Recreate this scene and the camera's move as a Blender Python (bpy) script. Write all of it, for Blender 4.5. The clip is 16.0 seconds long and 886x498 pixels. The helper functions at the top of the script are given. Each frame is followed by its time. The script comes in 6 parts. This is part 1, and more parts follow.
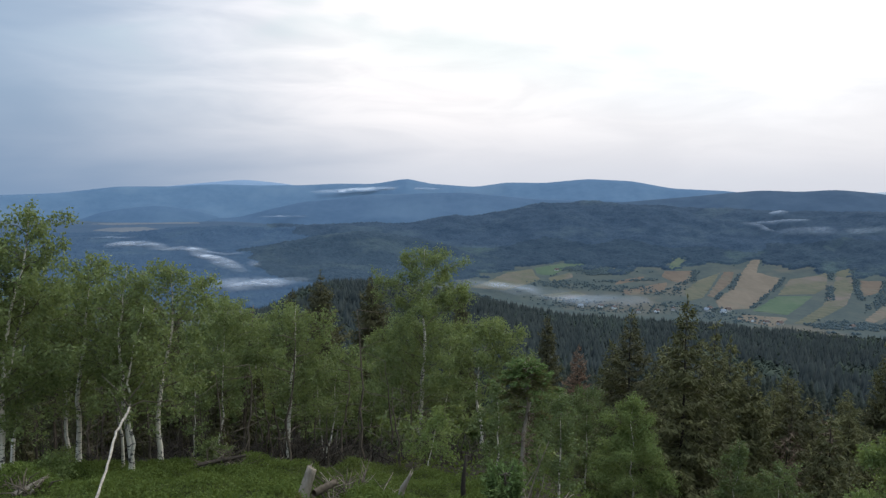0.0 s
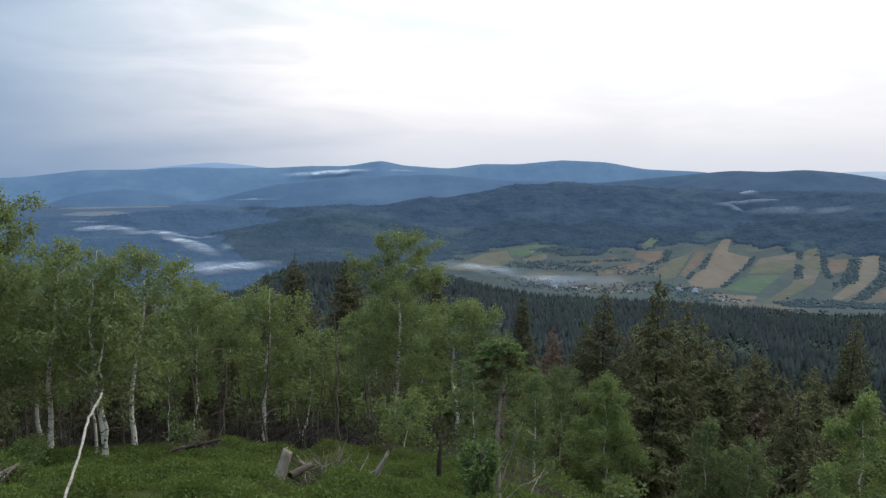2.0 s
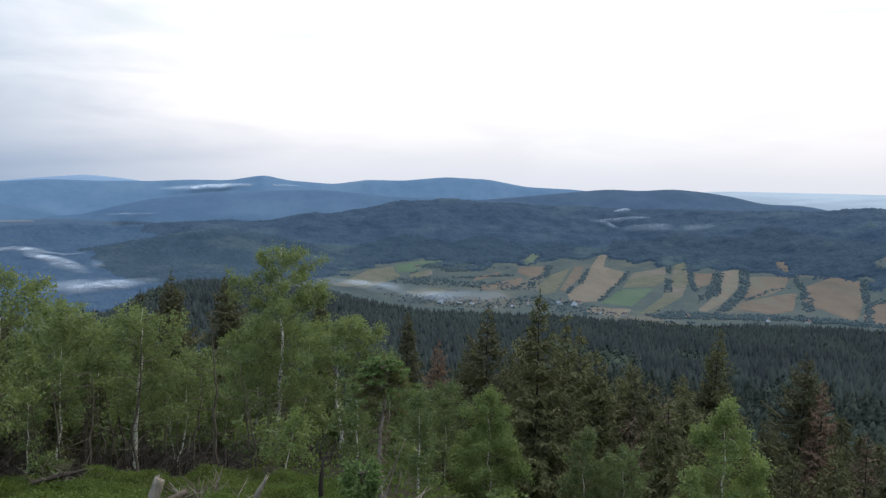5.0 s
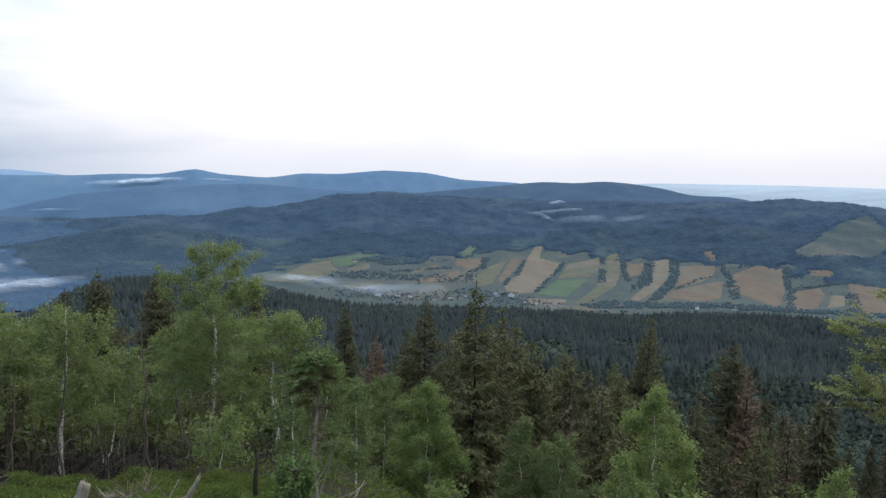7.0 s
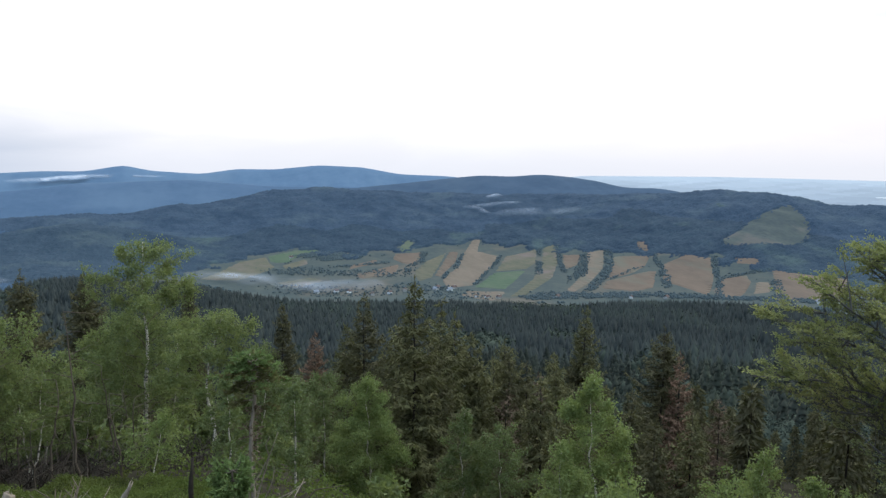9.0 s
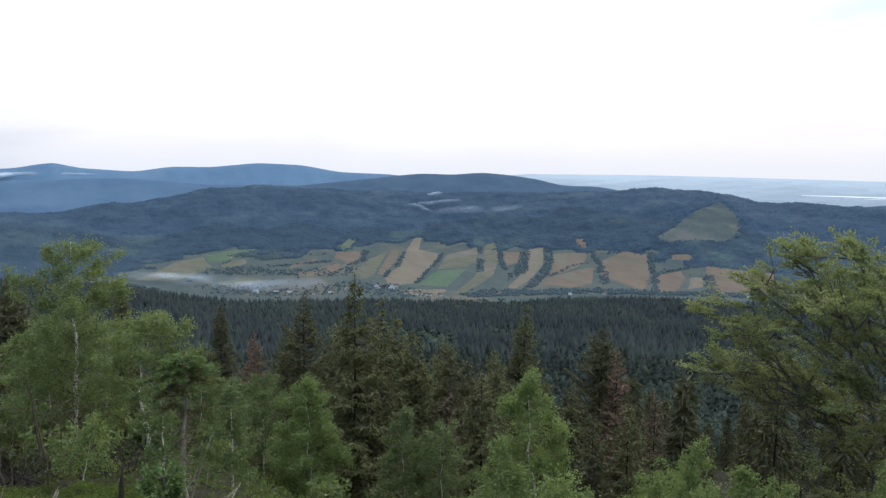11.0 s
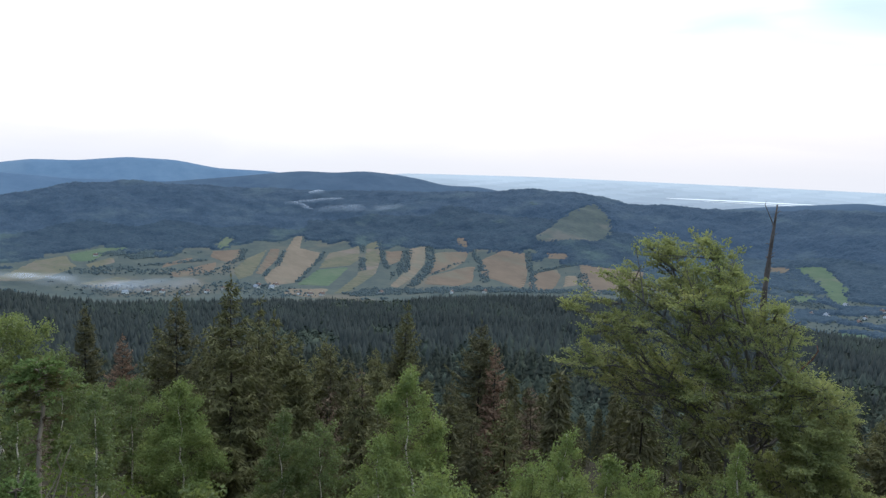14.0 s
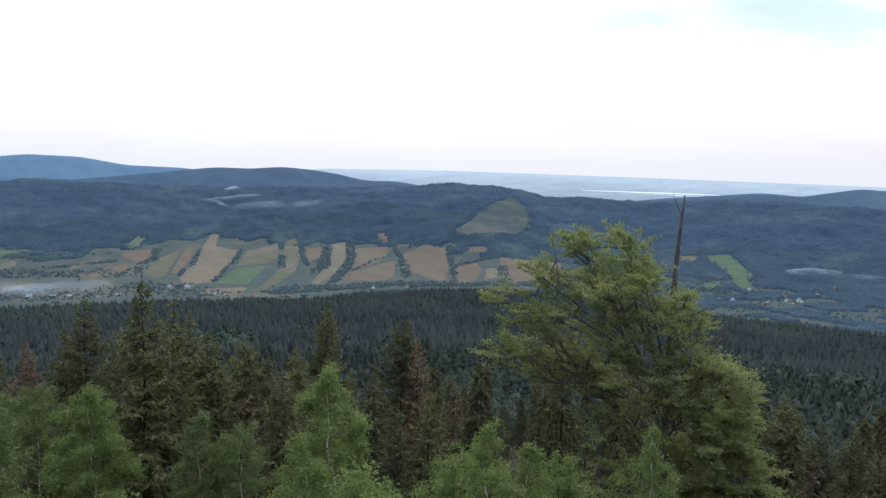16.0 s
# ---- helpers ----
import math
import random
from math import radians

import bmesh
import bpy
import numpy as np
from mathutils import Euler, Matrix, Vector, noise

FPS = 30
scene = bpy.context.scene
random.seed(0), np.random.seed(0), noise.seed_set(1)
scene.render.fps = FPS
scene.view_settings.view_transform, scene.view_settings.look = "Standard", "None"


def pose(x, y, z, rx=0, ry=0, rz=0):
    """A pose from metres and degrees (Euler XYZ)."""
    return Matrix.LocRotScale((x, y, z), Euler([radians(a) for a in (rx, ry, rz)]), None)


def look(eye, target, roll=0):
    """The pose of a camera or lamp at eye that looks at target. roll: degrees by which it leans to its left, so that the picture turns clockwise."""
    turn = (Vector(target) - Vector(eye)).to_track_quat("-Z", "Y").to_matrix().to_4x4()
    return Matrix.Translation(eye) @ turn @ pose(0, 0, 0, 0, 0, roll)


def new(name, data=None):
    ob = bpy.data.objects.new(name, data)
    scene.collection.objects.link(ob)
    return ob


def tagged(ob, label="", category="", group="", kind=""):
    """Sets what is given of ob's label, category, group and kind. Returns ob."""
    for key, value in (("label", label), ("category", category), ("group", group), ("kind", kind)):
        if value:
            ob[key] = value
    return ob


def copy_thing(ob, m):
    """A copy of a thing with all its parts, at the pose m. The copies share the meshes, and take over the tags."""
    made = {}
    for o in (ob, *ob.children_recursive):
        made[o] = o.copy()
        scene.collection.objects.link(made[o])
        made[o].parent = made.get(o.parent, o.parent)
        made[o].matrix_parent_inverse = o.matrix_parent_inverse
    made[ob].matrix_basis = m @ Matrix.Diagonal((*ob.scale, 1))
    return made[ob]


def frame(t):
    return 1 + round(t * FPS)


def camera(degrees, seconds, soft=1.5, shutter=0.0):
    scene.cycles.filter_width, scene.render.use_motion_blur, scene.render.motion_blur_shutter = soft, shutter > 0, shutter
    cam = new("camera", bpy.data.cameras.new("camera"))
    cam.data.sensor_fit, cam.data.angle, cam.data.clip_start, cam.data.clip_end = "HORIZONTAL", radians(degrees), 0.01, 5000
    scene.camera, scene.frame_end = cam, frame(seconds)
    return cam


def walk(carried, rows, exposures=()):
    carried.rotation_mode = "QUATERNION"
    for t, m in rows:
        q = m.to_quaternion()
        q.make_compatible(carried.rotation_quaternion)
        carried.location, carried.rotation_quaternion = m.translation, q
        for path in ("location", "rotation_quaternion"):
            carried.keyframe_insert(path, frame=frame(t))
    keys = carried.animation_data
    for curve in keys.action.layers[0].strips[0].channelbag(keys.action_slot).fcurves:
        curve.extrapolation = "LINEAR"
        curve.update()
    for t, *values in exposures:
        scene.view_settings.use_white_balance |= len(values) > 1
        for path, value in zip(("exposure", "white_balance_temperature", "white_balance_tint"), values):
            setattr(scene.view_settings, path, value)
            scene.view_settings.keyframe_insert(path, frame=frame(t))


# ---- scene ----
# ---- camera and walk ----
cam = camera(60.6, 16.0, soft=1.35)
PATH = [
    (0.0, 0.002, -0.001, -0.003, 0.026, -5.429, 0.500),
    (0.5, 0.019, -0.013, -0.009, -0.377, -5.835, 0.302),
    (1.0, 0.010, -0.017, -0.009, -0.673, -6.313, 0.192),
    (1.5, 0.017, -0.013, -0.009, -1.097, -6.712, 0.090),
    (2.0, 0.013, -0.006, -0.006, -1.897, -6.779, 0.252),
    (2.5, 0.024, -0.000, 0.005, -2.880, -6.544, 0.259),
    (3.0, 0.032, -0.012, 0.005, -4.126, -6.151, 0.380),
    (3.5, 0.045, -0.011, 0.005, -5.533, -5.804, 0.571),
    (4.0, 0.052, -0.002, -0.000, -7.092, -5.611, 0.617),
    (4.5, 0.054, 0.004, 0.009, -8.805, -5.511, 0.817),
    (5.0, 0.064, 0.002, 0.004, -10.535, -5.475, 1.059),
    (7.5, 0.125, -0.001, 0.005, -16.427, -5.998, 0.835),
    (8.0, 0.130, -0.011, 0.006, -17.720, -6.020, 0.828),
    (8.5, 0.142, 0.001, 0.011, -18.959, -6.161, 0.577),
    (9.0, 0.149, 0.002, 0.007, -19.979, -6.297, 0.378),
    (11.5, 0.223, -0.004, 0.008, -25.820, -6.386, 0.490),
    (12.0, 0.227, -0.020, 0.014, -27.359, -6.369, 0.511),
    (12.5, 0.229, -0.032, 0.022, -28.876, -6.321, 1.021),
    (13.0, 0.238, -0.060, 0.033, -30.283, -6.254, 1.181),
    (13.5, 0.241, -0.082, 0.024, -31.784, -6.286, 1.441),
    (14.0, 0.242, -0.100, 0.023, -33.351, -6.323, 1.641),
    (14.5, 0.283, -0.105, 0.015, -34.851, -6.402, 1.833),
    (15.0, 0.304, -0.106, 0.024, -36.402, -6.474, 1.690),
    (15.5, 0.308, -0.109, 0.023, -37.984, -6.505, 1.815),
    (16.0, 0.307, -0.126, 0.023, -39.368, -6.585, 1.156),
]
walk(cam, [(t, pose(x, y, z, 90 + pitch, 0, yaw) @ pose(0, 0, 0, 0, 0, roll)) for t, x, y, z, yaw, pitch, roll in PATH], ((0.0, 0.29), (2.0, 0.37), (4.0, 0.41), (5.2, 0.45), (7.5, 0.58), (16.0, 0.61)))

# ---- sky, sun ----
world = bpy.data.worlds.new("sky")
scene.world = world
world.use_nodes = True


class Nodes:
    """Short hand for building node trees."""

    def __init__(self, tree):
        self.t = tree
        tree.nodes.clear()

    def add(self, kind, ins=None, **settings):
        n = self.t.nodes.new(kind)
        for key, value in settings.items():
            setattr(n, key, value)
        for key, value in (ins or {}).items():
            if isinstance(value, bpy.types.NodeSocket):
                self.t.links.new(value, n.inputs[key])
            else:
                n.inputs[key].default_value = value
        return n

    def math(self, op, a, b=0.0, c=0.0, clamp=False):
        return self.add("ShaderNodeMath", {0: a, 1: b, 2: c}, operation=op, use_clamp=clamp).outputs[0]

    def smooth(self, v, lo, hi, a=0.0, b=1.0):
        n = self.add("ShaderNodeMapRange", {"Value": v, "From Min": lo, "From Max": hi, "To Min": a, "To Max": b})
        n.interpolation_type = "SMOOTHSTEP"
        return n.outputs[0]

    def mix(self, f, a, b, blend="MIX"):
        n = self.add("ShaderNodeMix", None, data_type="RGBA", blend_type=blend)
        for i, v in ((0, f), (6, a), (7, b)):
            if isinstance(v, bpy.types.NodeSocket):
                self.t.links.new(v, n.inputs[i])
            else:
                n.inputs[i].default_value = (*v, 1) if isinstance(v, tuple) and len(v) == 3 else v
        return n.outputs[2]

    def noise(self, vec, scale, detail=4.0, rough=0.55, dist=0.0):
        ins = {"Scale": scale, "Detail": detail, "Roughness": rough, "Distortion": dist}
        if vec is not None:
            ins["Vector"] = vec
        return self.add("ShaderNodeTexNoise", ins).outputs[0]


def build_sky():
    """A hazy morning sky: thin bright cloud everywhere, a heavier grey bank to the north-west (+x east, +y north)."""
    k = Nodes(world.node_tree)
    ray = k.add("ShaderNodeTexCoord").outputs["Generated"]
    part3 = k.add("ShaderNodeSeparateXYZ", {0: ray})
    x, y, z = part3.outputs[0], part3.outputs[1], part3.outputs[2]
    sky = k.add("ShaderNodeTexSky", None, sky_type="NISHITA", sun_disc=False, sun_elevation=radians(38), sun_rotation=radians(48), air_density=1.3, dust_density=3.0)
    blue = k.mix(1.0, sky.outputs[0], (0.13, 0.13, 0.13), "MULTIPLY")
    # soft cloud, drawn out along the horizon
    round_ = k.math("ARCTAN2", x, y)
    sheet = k.add("ShaderNodeCombineXYZ", {0: k.math("MULTIPLY", round_, 1.5), 1: k.math("MULTIPLY", z, 7.0), 2: 0.3}).outputs[0]
    n1 = k.noise(sheet, 1.3, 3.0, 0.5, 0.6)
    n2 = k.noise(sheet, 3.4, 4.0, 0.55, 0.5)
    # how far round to the left, with a ragged edge
    turn = k.math("ADD", round_, k.math("MULTIPLY", k.math("SUBTRACT", n1, 0.5), 0.36))
    turn = k.math("ADD", turn, k.math("MULTIPLY", k.math("SUBTRACT", n2, 0.5), 0.08))
    turn = k.math("ADD", turn, k.math("MULTIPLY", z, 0.12))
    bank = k.smooth(turn, -0.60, 0.03, 1.0, 0.0)
    gaps = k.math("MULTIPLY", k.smooth(n1, 0.47, 0.64), k.smooth(z, 0.05, 0.22))
    white = k.mix(k.smooth(n2, 0.30, 0.68), (0.83, 0.84, 0.885), (1.03, 1.03, 1.06))
    thin = k.mix(k.math("MULTIPLY", gaps, 0.85), white, (0.55, 0.68, 0.73))
    grey = k.mix(k.smooth(n1, 0.3, 0.7), (0.25, 0.345, 0.485), (0.30, 0.40, 0.54))
    # the veil is thinner and bluer round to the east
    veil = k.mix(k.smooth(z, 0.09, 0.20), (0.74, 0.715, 0.75), (0.62, 0.745, 0.785))
    thin = k.mix(1.0, thin, k.mix(k.smooth(turn, 0.28, 0.98), (1, 1, 1), veil), "MULTIPLY")
    # a warm glow where the bank thins out
    warm = k.math("MULTIPLY", k.smooth(turn, -0.52, -0.12), k.smooth(turn, 0.05, 0.5, 1.0, 0.0))
    thin = k.mix(1.0, thin, k.mix(warm, (1, 1, 1), (1.05, 0.99, 0.95)), "MULTIPLY")
    cloud = k.mix(bank, thin, grey)
    # haze over the horizon
    low = k.smooth(z, -0.02, 0.17, 1.0, 0.0)
    haze = k.mix(bank, (0.56, 0.594, 0.672), (0.18, 0.27, 0.41))
    cloud = k.mix(k.math("MULTIPLY", low, 0.95), cloud, haze)
    total = k.mix(0.93, blue, cloud)
    # an overcast sky is brightest overhead
    total = k.mix(1.0, total, k.smooth(z, 0.30, 0.80, 1.0, 3.0), "MULTIPLY")
    back = k.add("ShaderNodeBackground", {0: total, 1: 1.0})
    k.add("ShaderNodeOutputWorld", {0: back.outputs[0]})


build_sky()
sun_data = bpy.data.lights.new("sun", "SUN")
sun_data.energy, sun_data.angle, sun_data.color = 1.0, radians(25), (1.0, 0.95, 0.88)
sun = new("sun", sun_data)
sun.matrix_world = look((300, 270, 310), (0, 0, 0))

# ---- materials ----
def surface(name, dark, light, scale, rough=0.9, fine=None, bump=0.0, island=0.0, single=0.0, through_leaf=0.0, spec=0.02, stretch=(1, 1, 1), third=None):
    """Two colours mixed by coarse and fine noise in metres; island or single: how much each leaf, or each object, differs; through_leaf: share of light let through."""
    m = bpy.data.materials.new(name)
    m.use_nodes = True
    k = Nodes(m.node_tree)
    here = k.add("ShaderNodeNewGeometry")
    at = k.add("ShaderNodeMapping", {"Vector": here.outputs["Position"], "Scale": stretch}).outputs[0]
    f = k.noise(at, scale, 5.0, 0.6)
    f = k.smooth(f, 0.28, 0.72)
    if fine:
        g = k.noise(at, fine, 3.0, 0.6)
        f = k.math("ADD", k.math("MULTIPLY", f, 0.6), k.math("MULTIPLY", k.smooth(g, 0.25, 0.75), 0.4))
    if island:
        f = k.math("ADD", k.math("MULTIPLY", f, 1 - island), k.math("MULTIPLY", here.outputs["Random Per Island"], island))
    if single:
        rnd = k.add("ShaderNodeObjectInfo").outputs["Random"]
        f = k.math("ADD", k.math("MULTIPLY", f, 1 - single), k.math("MULTIPLY", rnd, single))
    col = k.mix(f, dark, light)
    if third:
        col = k.mix(k.smooth(k.noise(at, scale * 0.37, 4.0, 0.6), 0.5, 0.7), col, third)
    ins = {"Base Color": col, "Roughness": rough, "Specular IOR Level": spec}
    if bump:
        h = k.noise(at, fine or scale * 6, 4.0, 0.65)
        ins["Normal"] = k.add("ShaderNodeBump", {"Height": h, "Strength": 0.9, "Distance": bump}).outputs[0]
    out = k.add("ShaderNodeBsdfPrincipled", ins).outputs[0]
    if through_leaf:
        t = k.add("ShaderNodeBsdfTranslucent", {"Color": k.mix(0.35, col, (0.155, 0.2, 0.025))}).outputs[0]
        out = k.add("ShaderNodeMixShader", {0: through_leaf, 1: out, 2: t}).outputs[0]
    k.add("ShaderNodeOutputMaterial", {0: out})
    return m


M_MEADOW = surface("bilberry_floor", (0.022, 0.026, 0.009), (0.044, 0.050, 0.016), 0.5, fine=6, bump=0.05)
M_FLOOR = surface("forest_floor", (0.016, 0.014, 0.010), (0.032, 0.028, 0.019), 0.4, fine=3.0, bump=0.1)
# spur and valley ground: blue-grey of the haze painted into the base colours
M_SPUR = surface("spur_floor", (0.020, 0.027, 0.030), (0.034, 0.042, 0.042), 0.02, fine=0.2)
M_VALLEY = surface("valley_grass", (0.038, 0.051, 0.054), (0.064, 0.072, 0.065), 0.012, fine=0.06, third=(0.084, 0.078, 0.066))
WOOD_HAZES = []
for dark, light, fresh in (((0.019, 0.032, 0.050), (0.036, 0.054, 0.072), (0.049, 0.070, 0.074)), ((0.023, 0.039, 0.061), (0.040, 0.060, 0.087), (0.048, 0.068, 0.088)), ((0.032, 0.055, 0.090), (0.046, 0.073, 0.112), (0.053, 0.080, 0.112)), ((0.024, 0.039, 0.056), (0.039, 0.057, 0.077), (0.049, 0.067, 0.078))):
    # distance haze painted into the base colours: nearer slopes, the hills behind, the far basin, the slopes to either
    # side; spruce with patches of paler broadleaf wood
    WOOD_HAZES.append(surface("hill_wood", dark, light, 0.016, fine=0.14, bump=2.5, third=fresh))
PLAIN_HAZES = []
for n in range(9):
    # haze painted into the base colour: each step of distance is paler
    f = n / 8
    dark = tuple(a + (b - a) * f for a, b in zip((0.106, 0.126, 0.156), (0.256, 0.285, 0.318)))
    PLAIN_HAZES.append(surface("hazed_plain", dark, tuple(c * 1.12 for c in dark), 0.003, fine=0.012, stretch=(1, 0.3, 1), third=tuple(c * (1.25 - 0.15 * f) for c in dark)))
# the sky's shine on the water is painted as a pale base colour
M_LAKE = surface("painted_shine_water", (0.42, 0.44, 0.47), (0.50, 0.52, 0.55), 0.004, rough=0.5)
M_SPRUCE_FAR = surface("spruce_wood", (0.020, 0.024, 0.024), (0.041, 0.046, 0.043), 0.02, island=0.35, third=(0.042, 0.050, 0.043))
M_SPRUCE_SLOPE = surface("slope_spruce_wood", (0.020, 0.023, 0.019), (0.039, 0.043, 0.034), 0.03, island=0.35, third=(0.043, 0.049, 0.036))
M_BROAD_FAR = surface("broadleaf_wood", (0.031, 0.039, 0.032), (0.052, 0.061, 0.045), 0.03, island=0.3)
# leaf colour shifted to blue-grey to stand for haze over the valley
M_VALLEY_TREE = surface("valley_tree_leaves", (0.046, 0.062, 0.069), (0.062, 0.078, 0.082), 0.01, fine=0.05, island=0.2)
# aerial haze painted into all ridge colours: bluer, then paler, with distance
M_RIDGE_A = surface("ridge_haze_blue", (0.036, 0.059, 0.092), (0.049, 0.075, 0.112), 0.006, fine=0.03, bump=1.5, third=(0.056, 0.082, 0.114))
M_RIDGE_B = surface("ridge_haze_pale", (0.070, 0.115, 0.177), (0.090, 0.138, 0.202), 0.005, fine=0.03, bump=1.0, third=(0.100, 0.146, 0.203))
M_RIDGE_C = surface("ridge_haze_faint", (0.150, 0.205, 0.285), (0.160, 0.215, 0.295), 0.003)
# basin ground, with the blue of the haze painted into its colour
M_BASIN = surface("hazed_basin", (0.038, 0.060, 0.094), (0.054, 0.080, 0.116), 0.004, fine=0.03, stretch=(0.5, 1.6, 1), third=(0.070, 0.090, 0.114))
M_RIDGE_AB = surface("ridge_haze_between", (0.049, 0.083, 0.132), (0.065, 0.101, 0.154), 0.005, fine=0.03, bump=1.0, third=(0.072, 0.110, 0.162))
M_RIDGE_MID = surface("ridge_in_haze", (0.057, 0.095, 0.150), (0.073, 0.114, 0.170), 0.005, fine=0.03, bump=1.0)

# ---- the land: one height for every place, in metres under the eye ----
def between(v, *knots):
    """Smooth run through knots (where, value)."""
    v = np.asarray(v, float)
    xs, ys = [k[0] for k in knots], [k[1] for k in knots]
    return (np.interp(v, xs, ys) * 2 + np.interp(v - 0.8, xs, ys) + np.interp(v + 0.8, xs, ys)) / 4


def waves(x, y, size, seed):
    """Cheap rolling noise, about -1 to 1."""
    rng = np.random.RandomState(seed)
    total = 0
    for n in range(7):
        a, p, s = rng.rand() * 6.283, rng.rand() * 6.283, size * (0.5 + rng.rand())
        total = total + np.sin((x * np.cos(a) + y * np.sin(a)) * 6.283 / s + p)
    return total / 3.2


def crest(az, d, where, height, near, far, soft):
    """A ridge: distance and height of its crest by bearing, its slopes on this side and beyond, and how round it is."""
    off = d - where
    s = np.where(off < 0, near, far)
    return height - np.sqrt((s * off) ** 2 + soft**2) + soft


def home_hill(az, d):
    run = np.interp(d, [0, 4, 7, 10, 14, 20.5, 27, 32, 60, 120, 300, 500, 780, 1000, 1120, 1450, 1700], [-1.7, -2.5, -3.5, -4.6, -5.9, -7.9, -9.9, -11.4, -20, -41, -100, -131, -168, -195, -222, -305, -345])
    lift = between(az, (-180, 1.0), (-80, 1.0), (-68, 1.03), (-60, 1.01), (-46, 0.93), (-38, 0.93), (-29, 0.995), (-10, 0.98), (-5, 0.92), (-1.5, 0.84), (8, 0.75), (10.5, 0.80), (13, 0.93), (17, 1.04), (32, 1.1), (90, 0.9), (180, 1.0))
    share = np.clip((d - 250) / 600, 0, 1)
    slope = run * (1 + (lift - 1) * share)
    # the meadow is a broad shoulder to the north; to the east the ground drops away sooner
    drop = 7.5 * np.clip((-az - 5) / 17, 0, 1) * np.clip((d - 4) / 36, 0, 1) * np.clip((320 - d) / 160, 0, 1) * np.clip((az + 120) / 30, 0, 1)
    tilt = between(az, (-180, 0), (-60, 0), (8, 0), (11, 0.05), (14, 0.3), (16, 0.38), (18, 0.42), (21, 0.47), (23, 0.54), (26, 0.62), (31, 0.64), (60, 0.7), (180, 0)) * np.clip(d / 12, 0, 1) * np.clip((60 - d) / 30, 0, 1)
    return slope - drop + tilt


def land(x, y):
    x, y = np.asarray(x, float), np.asarray(y, float)
    d, az = np.hypot(x, y), np.degrees(np.arctan2(-x, y))
    floor = between(az, (-75, -340), (-60, -338), (-30, -334), (-8, -322), (4, -275), (14, -250), (30, -240))
    floor = floor + np.clip((d - 1850) / 620, 0, 1.4) * between(az, (-75, 45), (-55, 60), (-40, 72), (-8, 66), (6, 10), (30, 8))
    floor = floor + np.clip((d - 3300) / 1500, 0, 1) * between(az, (-75, 176), (-30, 176), (-20, 30), (30, 20))
    rough = waves(x, y, 260, 3) * 5 + waves(x, y, 90, 4) * 1.6
    parts = [floor]
    parts.append(crest(az, d, between(az, (-75, 3050), (-45, 2980), (-20, 3060), (-10, 3100), (8, 2900), (20, 2900)), between(az, (-76, -150), (-62, -128), (-55, -138), (-50, -137), (-47.5, -138), (-45.3, -113), (-43, -92), (-39.8, -94), (-36.5, -102), (-33, -112), (-28, -118), (-20, -116), (-14, -104), (-10.3, -99), (-7.4, -108), (-3.2, -150), (3.6, -185), (9.5, -184), (15, -193), (20, -196), (24, -240)), 0.30, 0.3, 24) + rough)
    parts.append(crest(az, d, 2430 + 0 * az, between(az, (-9, -420), (-5, -330), (-3.2, -292), (-0.6, -224), (3.6, -190), (6.2, -181), (9.5, -194), (14.9, -243), (18, -300), (20, -400)), 0.34, 0.35, 20) + rough * 0.6)
    parts.append(home_hill(az, d))
    k = 14.0
    top = np.maximum.reduce(parts)
    return top + k * np.log(sum(np.exp((p - top) / k) for p in parts)) * np.clip((d - 1150) / 200, 0, 1)


def wood_edge(az, x, y):
    """Where the woods of the far side begin, by bearing."""
    return between(az, (-76, 2050), (-66, 2120), (-58, 2200), (-50, 2180), (-44, 2250), (-40, 2330), (-34, 2380), (-29, 2390), (-26, 2440), (-22, 2500), (-19, 2430), (-16, 2400), (-13, 2290), (-11, 2340), (-8, 2360), (-5, 2270), (-2, 2080), (2, 1900), (8, 1690), (13, 1760), (15, 2040), (18, 2500), (22, 2850)) + 45 * waves(x, y, 150, 17)


def wooded(az, d, x, y):
    """Where the far side of the valley is wooded: the hills, and groves in the west and the east."""
    hills = d > wood_edge(az, x, y)
    west = (az > 11) & (d > 1450) & (waves(x, y, 230, 35) + 0.7 * waves(x, y, 90, 29) > -1.5)
    east = (az < -53 + 2 * waves(x, y, 160, 35)) & (waves(x, y, 120, 36) + 0.5 * waves(x, y, 50, 30) < -0.05)
    return (hills | west | east) & (d < 3260) & (d > 1300)


def wood_haze(az, d, x, y):
    """Which painted haze tint the woods take: 0 for woods on the nearer slopes, 1 for the hills behind them, 2 for the
    basin in the west, 3 for the slopes to either side.
    """
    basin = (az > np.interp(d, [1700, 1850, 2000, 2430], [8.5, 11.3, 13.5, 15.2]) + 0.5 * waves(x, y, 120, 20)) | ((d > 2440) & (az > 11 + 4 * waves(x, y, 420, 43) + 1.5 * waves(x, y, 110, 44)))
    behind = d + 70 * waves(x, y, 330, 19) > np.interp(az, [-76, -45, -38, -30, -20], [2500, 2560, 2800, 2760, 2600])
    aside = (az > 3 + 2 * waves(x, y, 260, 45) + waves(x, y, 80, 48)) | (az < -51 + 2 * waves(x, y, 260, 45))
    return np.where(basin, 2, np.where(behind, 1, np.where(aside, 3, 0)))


def mesh_of(name, verts, faces, material=None, smooth=False):
    me = bpy.data.meshes.new(name)
    me.from_pydata(verts, [], faces)
    for one in material if isinstance(material, (list, tuple)) else [material]:
        if one:
            me.materials.append(one)
    if smooth:
        me.polygons.foreach_set("use_smooth", [True] * len(me.polygons))
    me.update()
    return me


